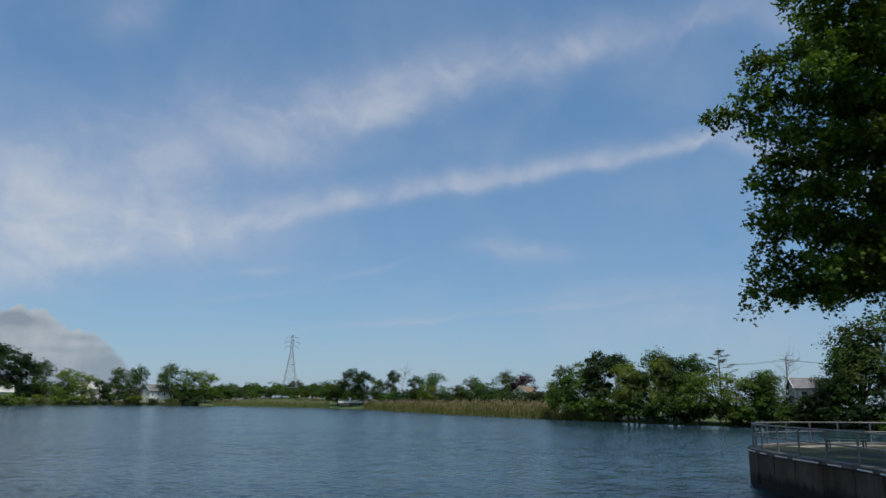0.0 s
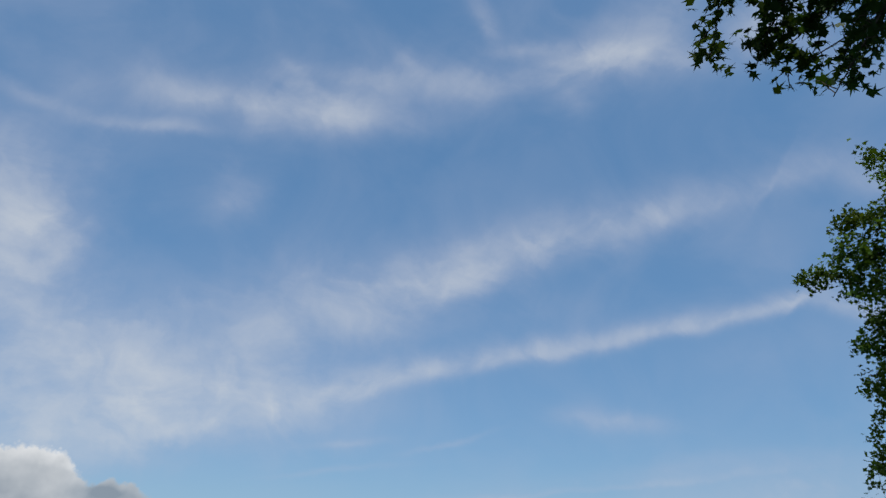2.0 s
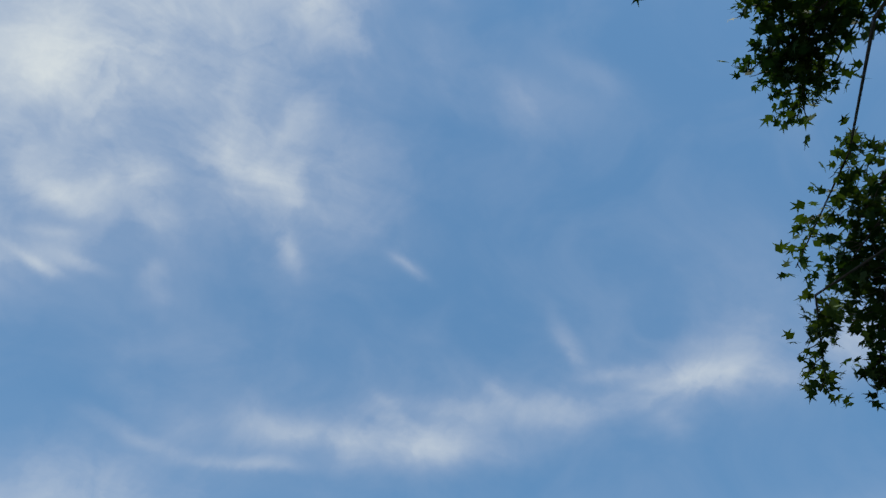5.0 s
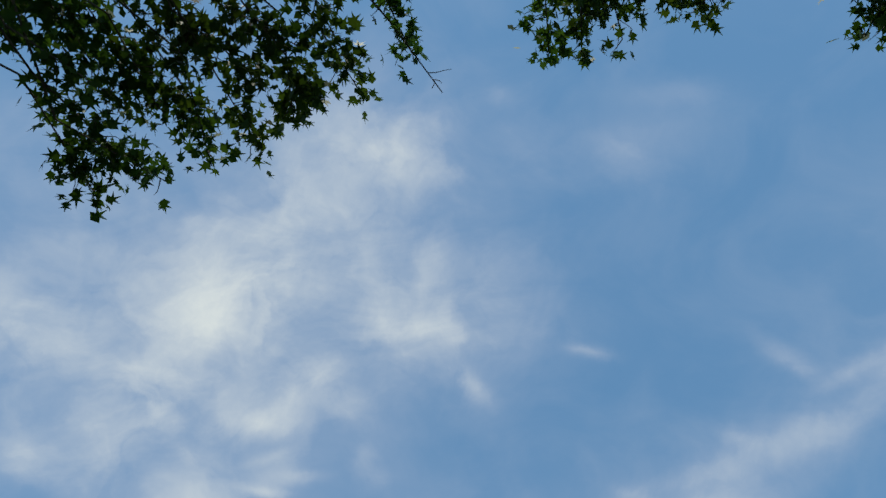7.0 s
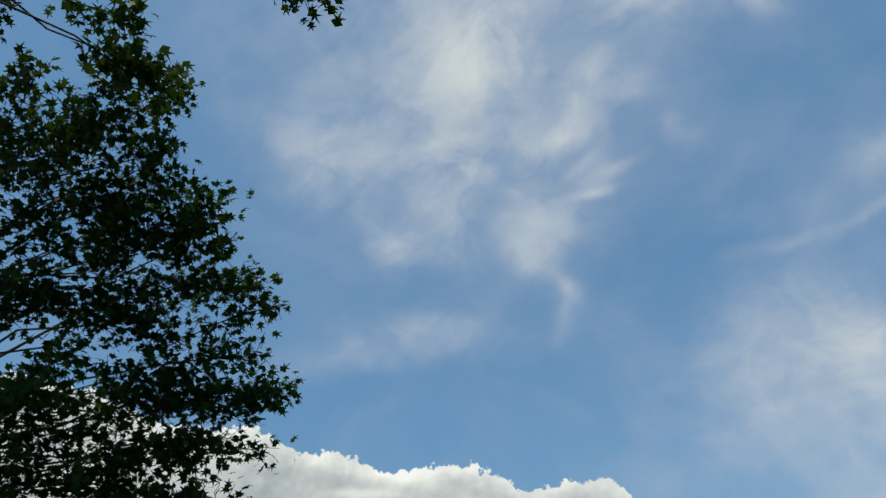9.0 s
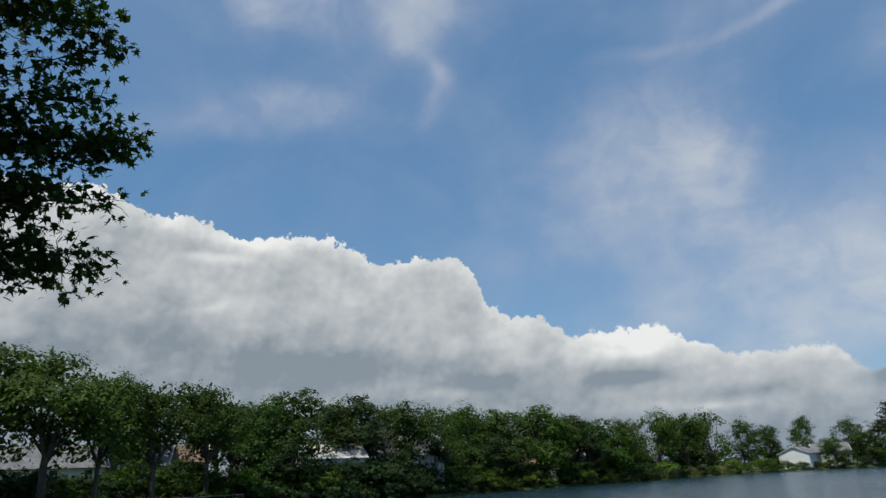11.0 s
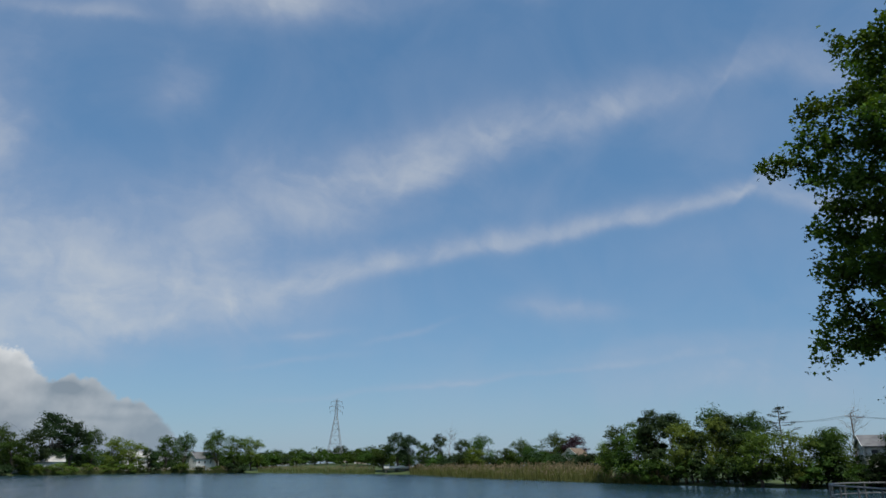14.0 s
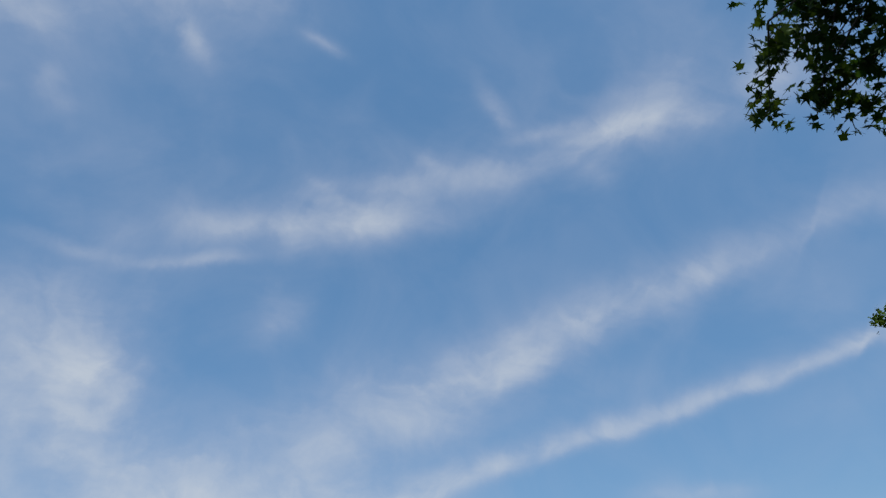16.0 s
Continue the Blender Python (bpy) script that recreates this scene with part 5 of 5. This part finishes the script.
set_house(38.15, 12, 72, 13, 11, 5.4, 2.3, WHITE, ROOF_GREY, "white two-storey house, its blank gable to the pond", chimney=True, blank_gable=True)
set_house(36.24, 20, 10, 13, 8, 5.6, 2.8, GREY_SIDING, ROOF_GREY, "grey house with a grey roof behind the white one")
set_house(21.76, 24, 35, 14, 9, 6.0, 3.2, WHITE, ROOF_GREY, "white gabled house with a grey roof among trees")
set_house(23.93, 60, -10, 12, 8, 4.6, 2.6, GREY_SIDING, ROOF_GREY, "grey house half hidden by trees")
set_house(26.41, 26, 15, 13, 9, 6.4, 3.0, WHITE, ROOF_PALE, "white house with a pale roof behind trees")
set_house(32.4, 14, 5, 17, 9, 4.4, 2.6, WHITE, ROOF_PALE, "white house with a pale roof glimpsed between trunks")
set_house(-6.35, 78, 62, 8, 6.5, 4.4, 2.6, WHITE, ROOF_BROWN, "white house with a brown roof over the reeds", lift=0.9)
set_house(-5.2, 86, 5, 9, 7, 4.0, 2.4, TAN, ROOF_BROWN, "tan house with a brown roof over the reeds", lift=0.6)
set_house(-26.68, 8, 10, 5.0, 7, 5.4, 1.6, WHITE, ROOF_GREY, "white house glimpsed through a gap in the trees", lift=0.6)
set_house(10.65, 170, 12, 16, 9, 4.2, 2.0, TAN, ROOF_PALE, "tan low house far behind the mound")
set_house(15.23, 140, -8, 20, 9, 3.8, 1.8, GREY_SIDING, ROOF_PALE, "low grey building far across the pond")
set_house(72.81, 15, 12, 10, 9, 5.8, 2.2, WHITE, ROOF_PALE, "white house with a pale roof behind the dark trees", lift=0.6)
set_house(70, 19, -10, 11, 8, 4.6, 2.6, WHITE, ROOF_GREY, "white house half hidden by dark trees", lift=0.4)
set_house(66.02, 16, 12, 9, 8, 6.6, 2.8, WHITE, ROOF_GREY, "white house seen through leaves and branches", lift=0.6)
set_house(57.23, 20, 12, 11, 8, 4.4, 2.4, CREAM, ROOF_BROWN, "cream house glimpsed through the trees", lift=0.4)
set_house(54.72, 24, 0, 11, 8, 4.8, 2.6, WHITE, ROOF_GREY, "white house glimpsed through the trees", lift=0.4)
set_house(49.49, 44, 15, 12, 8, 4.6, 2.6, WHITE, ROOF_GREY, "white house behind trees and reeds")
set_house(84.05, 29, 0, 9, 9, 5.6, 2.4, CREAM, ROOF_BROWN, "cream sunlit house behind the lakeside trees")
set_house(87.44, 32, -12, 13, 9, 5.2, 3.0, GREY_SIDING, ROOF_GREY, "grey porch-fronted house behind the lakeside trees")
set_house(92.05, 34, 8, 12, 9, 5.2, 2.8, WHITE, ROOF_GREY, "white house behind the lakeside trees")

# flowering garden shrubs on the lawn over the far wall
rng2 = random.Random(9)
STOCK["garden"] = far_tree(24, 1.3, 1.1, FLOWER, "low yellow and orange garden shrub on the lawn", 0.0, 6, 500, 0.22, "garden_shrub", flat=0.7, category="shrub")
SIZE["garden"] = 1.3
for i in range(9):
    az = 82.8 + i * 0.79 + rng2.uniform(-0.2, 0.2)
    plant("garden", az, shore(az) + rng2.uniform(9, 13), rng2.uniform(0.9, 1.5), 1.1, 0.05)


# ---- the great oaks overhead and beside the promenade ----
def great_oak(name, foot, crotch, tips, label, seed, leaf, twigs, per_twig, plume, girth, start=0.5, sparse=(), droop=0.25, mat=SHADE_OAK, shape=STAR):
    """A pin oak: trunk, long limbs that reach to the tips, twigs along their outer stretch and a leaf of its own at every bud."""
    rng = np.random.default_rng(seed)
    oak = thing(name, Matrix.Translation(foot), label, "oak tree")
    foot = Vector(foot)
    bm = bmesh.new()
    top = Vector(crotch)
    spine = bough(bm, (0, 0, -0.4), top - foot, girth * 1.2, girth * 0.4, rng, 0, 8, 0.015, 10)
    part("trunk", bm, BARK, oak)
    for j, tip in enumerate(tips):
        tip = Vector(tip) - foot
        f = min(0.97, max(0.3, (tip.z - 1.0 - (tip - Vector((0, 0, tip.z))).length * 0.12) / max(0.1, (top - foot).z)))
        root = spine[0].lerp(spine[-1], f)
        size = (tip - root).length
        bm = bmesh.new()
        line = bough(bm, root, tip, 0.004 * size + 0.012, 0.006, rng, 0.06, 8, 0.045, 6)
        spots = []
        thin = j in sparse
        for k in range(twigs if not thin else twigs // 2):
            t = start + (1 - start) * rng.uniform(0, 1) ** 0.8
            i = min(7, int(t * 8))
            p = line[i].lerp(line[i + 1], t * 8 - i)
            along = (line[i + 1] - line[i]).normalized()
            out = Vector(rng.normal(size=3))
            out = (out - along * out.dot(along)).normalized() + along * rng.uniform(0.1, 0.9)
            out.z = out.z * 0.6 - droop * rng.uniform(0, 1)
            r = plume * rng.uniform(0.3, 1.0) * (1.15 - 0.5 * t)
            end = p + out.normalized() * r
            sub = bough(bm, p, end, 0.008, 0.003, rng, 0.04, 3, 0.1, 3)
            if thin:
                continue
            for q in range(per_twig):
                u = rng.uniform(0.2, 1.05) * 3
                i = min(2, int(u))
                spots.append(np.array(sub[i].lerp(sub[i + 1], u - i)) + rng.normal(size=3) * leaf * 0.7)
        limb = part("limb", bm, BARK, oak)
        if spots:
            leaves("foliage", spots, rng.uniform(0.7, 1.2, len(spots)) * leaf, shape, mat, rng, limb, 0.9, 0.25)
    return oak


T1 = bearing(-39.4, 31)
tips = [aloft(az + 0.7, el, d * 1.2) for az, el, d in ((-25.0, 24.7, 24.7), (-21.8, 21.5, 25.2), (-25.7, 18.1, 24.2), (-25.5, 13.2, 24.2), (-23.8, 7.8, 24.7), (-29.3, 27.7, 25.2), (-29.3, 8.2, 23.8), (-26.1, 22.4, 24.2), (-26.3, 15.7, 23.8), (-25.8, 10.5, 24.2), (-26.9, 8.0, 24.2), (-27.8, 19.8, 23.3), (-27.7, 13.6, 23.3), (-24.3, 22.9, 24.2), (-25.1, 20.0, 24.2), (-25.2, 16.3, 23.8), (-25.2, 11.7, 24.2), (-24.6, 9.3, 24.2))]
tips += [aloft(az, el, d * 1.2) for az in (-27.8, -30.2, -32.5) for el, d in ((10, 22.4), (12.6, 23.8), (15.8, 22.8), (19, 22.4), (22.1, 23.3), (25.2, 22.8), (29.2, 23.3))]
rng3 = np.random.default_rng(77)
for i in range(30):     # the rest of the crown, tier over tier
    z = 6.6 + 15.0 * (i / 29) ** 0.9
    a = i * 2.399 + rng3.uniform(-0.3, 0.3)
    reach = 10.0 * (1 - ((z - 9.5) / 13.5) ** 2 * (1 if z > 9.5 else 0.6)) ** 0.5 * rng3.uniform(0.72, 1.0)
    tips.append(Vector((T1.x + reach * math.cos(a), T1.y + reach * math.sin(a), z + 0.8)))
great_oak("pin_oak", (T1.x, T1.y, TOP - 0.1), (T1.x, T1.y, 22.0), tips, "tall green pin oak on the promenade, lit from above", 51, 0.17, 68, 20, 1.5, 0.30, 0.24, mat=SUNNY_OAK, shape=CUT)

# the branch tips of the oaks overhead: heading, elevation, distance
OVER = [aloft(az, el, d) for az, el, d in (
    (22.3, 75.0, 8.2), (14.6, 73.5, 8.2), (3.7, 73.1, 8.2), (-5.3, 74.2, 8.2), (-11.5, 71.9, 8.2), (-13.6, 70.7, 8.2),
    (-19.9, 70.6, 8.2), (10.0, 75.2, 8.2), (-25.8, 69.8, 8.2), (-30.2, 66.4, 8.2), (-23.8, 60.8, 8.2), (-30.7, 62.4, 8.2),
    (-24.7, 59.3, 8.2), (-25.7, 56.0, 8.2), (-28.6, 59.3, 8.2), (-30.4, 57.3, 8.2), (-35.3, 62.4, 8.2), (-34.2, 65.3, 8.2),
    (-35.6, 59.8, 8.2), (-28.7, 64.2, 8.2), (-17.0, 38.2, 8.5), (-21.0, 38.5, 8.5), (-23.4, 37.8, 8.5), (-25.6, 33.5, 8.5),
    (-27.0, 35.3, 8.5), (-29.2, 35.7, 8.5), (-21.0, 44.6, 8.5), (-20.6, 41.5, 8.5), (-21.4, 39.9, 8.5), (-25.6, 44.6, 8.5),
    (-27.5, 40.4, 8.5), (-30.8, 40.9, 8.5), (-22.6, 35.9, 8.5), (-20.3, 36.8, 8.5), (-25.9, 38.5, 8.5), (-30.3, 37.9, 8.5),
    (-27.5, 43.2, 8.5), (-18.8, 46.7, 8.5), (-20.3, 44.6, 8.5), (-24.4, 47.2, 8.5), (-26.3, 49.2, 8.5), (-27.5, 47.1, 8.5),
    (-30.7, 48.4, 8.5),
)]
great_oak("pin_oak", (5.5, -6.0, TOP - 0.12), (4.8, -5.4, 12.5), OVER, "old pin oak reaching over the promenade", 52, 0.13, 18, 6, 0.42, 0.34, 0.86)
OVER = [aloft(az, el, d) for az, el, d in (
    (92.1, 52.5, 8.0), (92.4, 55.8, 8.0), (88.3, 56.5, 8.0), (85.2, 59.4, 8.0), (82.3, 62.8, 8.0), (78.7, 65.5, 8.0),
    (90.9, 61.8, 8.0), (95.6, 59.9, 8.0), (98.1, 58.5, 8.0), (89.0, 66.6, 8.0), (78.8, 68.4, 8.0), (69.9, 70.0, 8.0),
    (63.7, 74.6, 8.0), (78.4, 72.0, 8.0), (87.5, 70.2, 8.0), (99.3, 64.8, 8.0), (104.4, 58.5, 8.0), (109.2, 59.3, 8.0),
    (110.1, 56.5, 8.0), (103.9, 60.3, 8.0), (115.0, 56.3, 8.0), (115.8, 60.1, 8.0), (105.0, 65.3, 8.0), (98.6, 68.6, 8.0),
    (52.2, 72.2, 8.0), (120.7, 56.1, 8.4), (118.2, 51.9, 8.4), (113.0, 49.5, 8.4), (114.2, 52.7, 8.4), (123.7, 53.8, 8.4),
    (110.7, 47.4, 8.4), (107.2, 44.5, 8.4), (107.3, 43.0, 8.4), (121.3, 52.3, 8.4),
)]
great_oak("pin_oak", (-1.5, -9.0, TOP - 0.12), (-1.6, -8.0, 13.5), OVER, "old pin oak with long limbs overhead", 53, 0.135, 15, 6, 0.42, 0.34, 0.89, (24,))
SIDE = [aloft(az, el, d) for az, el, d in (
    (105.1, 44.7, 10.6), (106.2, 43.2, 10.6), (109.8, 45.0, 10.6), (105.1, 41.0, 10.6), (103.2, 37.6, 10.6), (105.4, 35.4, 10.6),
    (105.5, 38.8, 10.6), (98.5, 37.1, 10.6), (97.9, 35.9, 10.6), (100.0, 35.9, 10.6), (101.1, 34.4, 10.6), (92.5, 30.3, 10.6),
    (94.2, 32.0, 10.6), (96.0, 31.0, 10.6), (98.0, 33.7, 10.6), (94.6, 29.6, 10.6), (90.2, 24.3, 10.6), (92.7, 26.3, 10.6),
    (91.7, 23.6, 10.6), (93.4, 22.6, 10.6), (95.4, 23.9, 10.6), (92.4, 19.3, 10.6), (94.6, 20.0, 10.6), (95.7, 18.5, 10.6),
    (97.7, 19.2, 10.6), (92.2, 14.1, 10.6), (93.5, 15.8, 10.6), (94.9, 14.6, 10.6), (97.4, 13.5, 10.6), (96.4, 16.1, 10.6),
    (100.2, 13.0, 10.6), (107.0, 33.0, 10.6), (112.3, 36.8, 10.6), (112.1, 41.0, 10.6), (116.9, 41.2, 10.6), (113.4, 32.8, 10.6),
    (105.9, 29.1, 10.6), (109.7, 27.8, 10.6), (101.3, 28.3, 10.6), (98.6, 24.4, 10.6), (102.5, 23.7, 10.6), (106.8, 24.8, 10.6),
    (109.7, 21.5, 10.6), (101.7, 20.0, 10.6), (108.2, 17.3, 10.6), (112.6, 28.3, 10.6), (105.3, 12.8, 10.6), (103.6, 16.3, 10.6),
    (108.6, 13.6, 10.6), (105.8, 20.6, 10.6),
)]
for i in range(18):     # the part of the crown that stays out of view
    SIDE.append(aloft(112 + 20 * rng3.uniform(0, 1), 15 + 44 * i / 17, 11 + 3 * rng3.uniform(0, 1)))
great_oak("pin_oak", (*bearing(126, 14).xy, TOP - 0.12), (*bearing(124, 13.6).xy, 15.5), SIDE, "drooping pin oak standing behind the sea wall, leaves coloured dark for shade", 54, 0.135, 30, 7, 0.62, 0.34, 0.72)
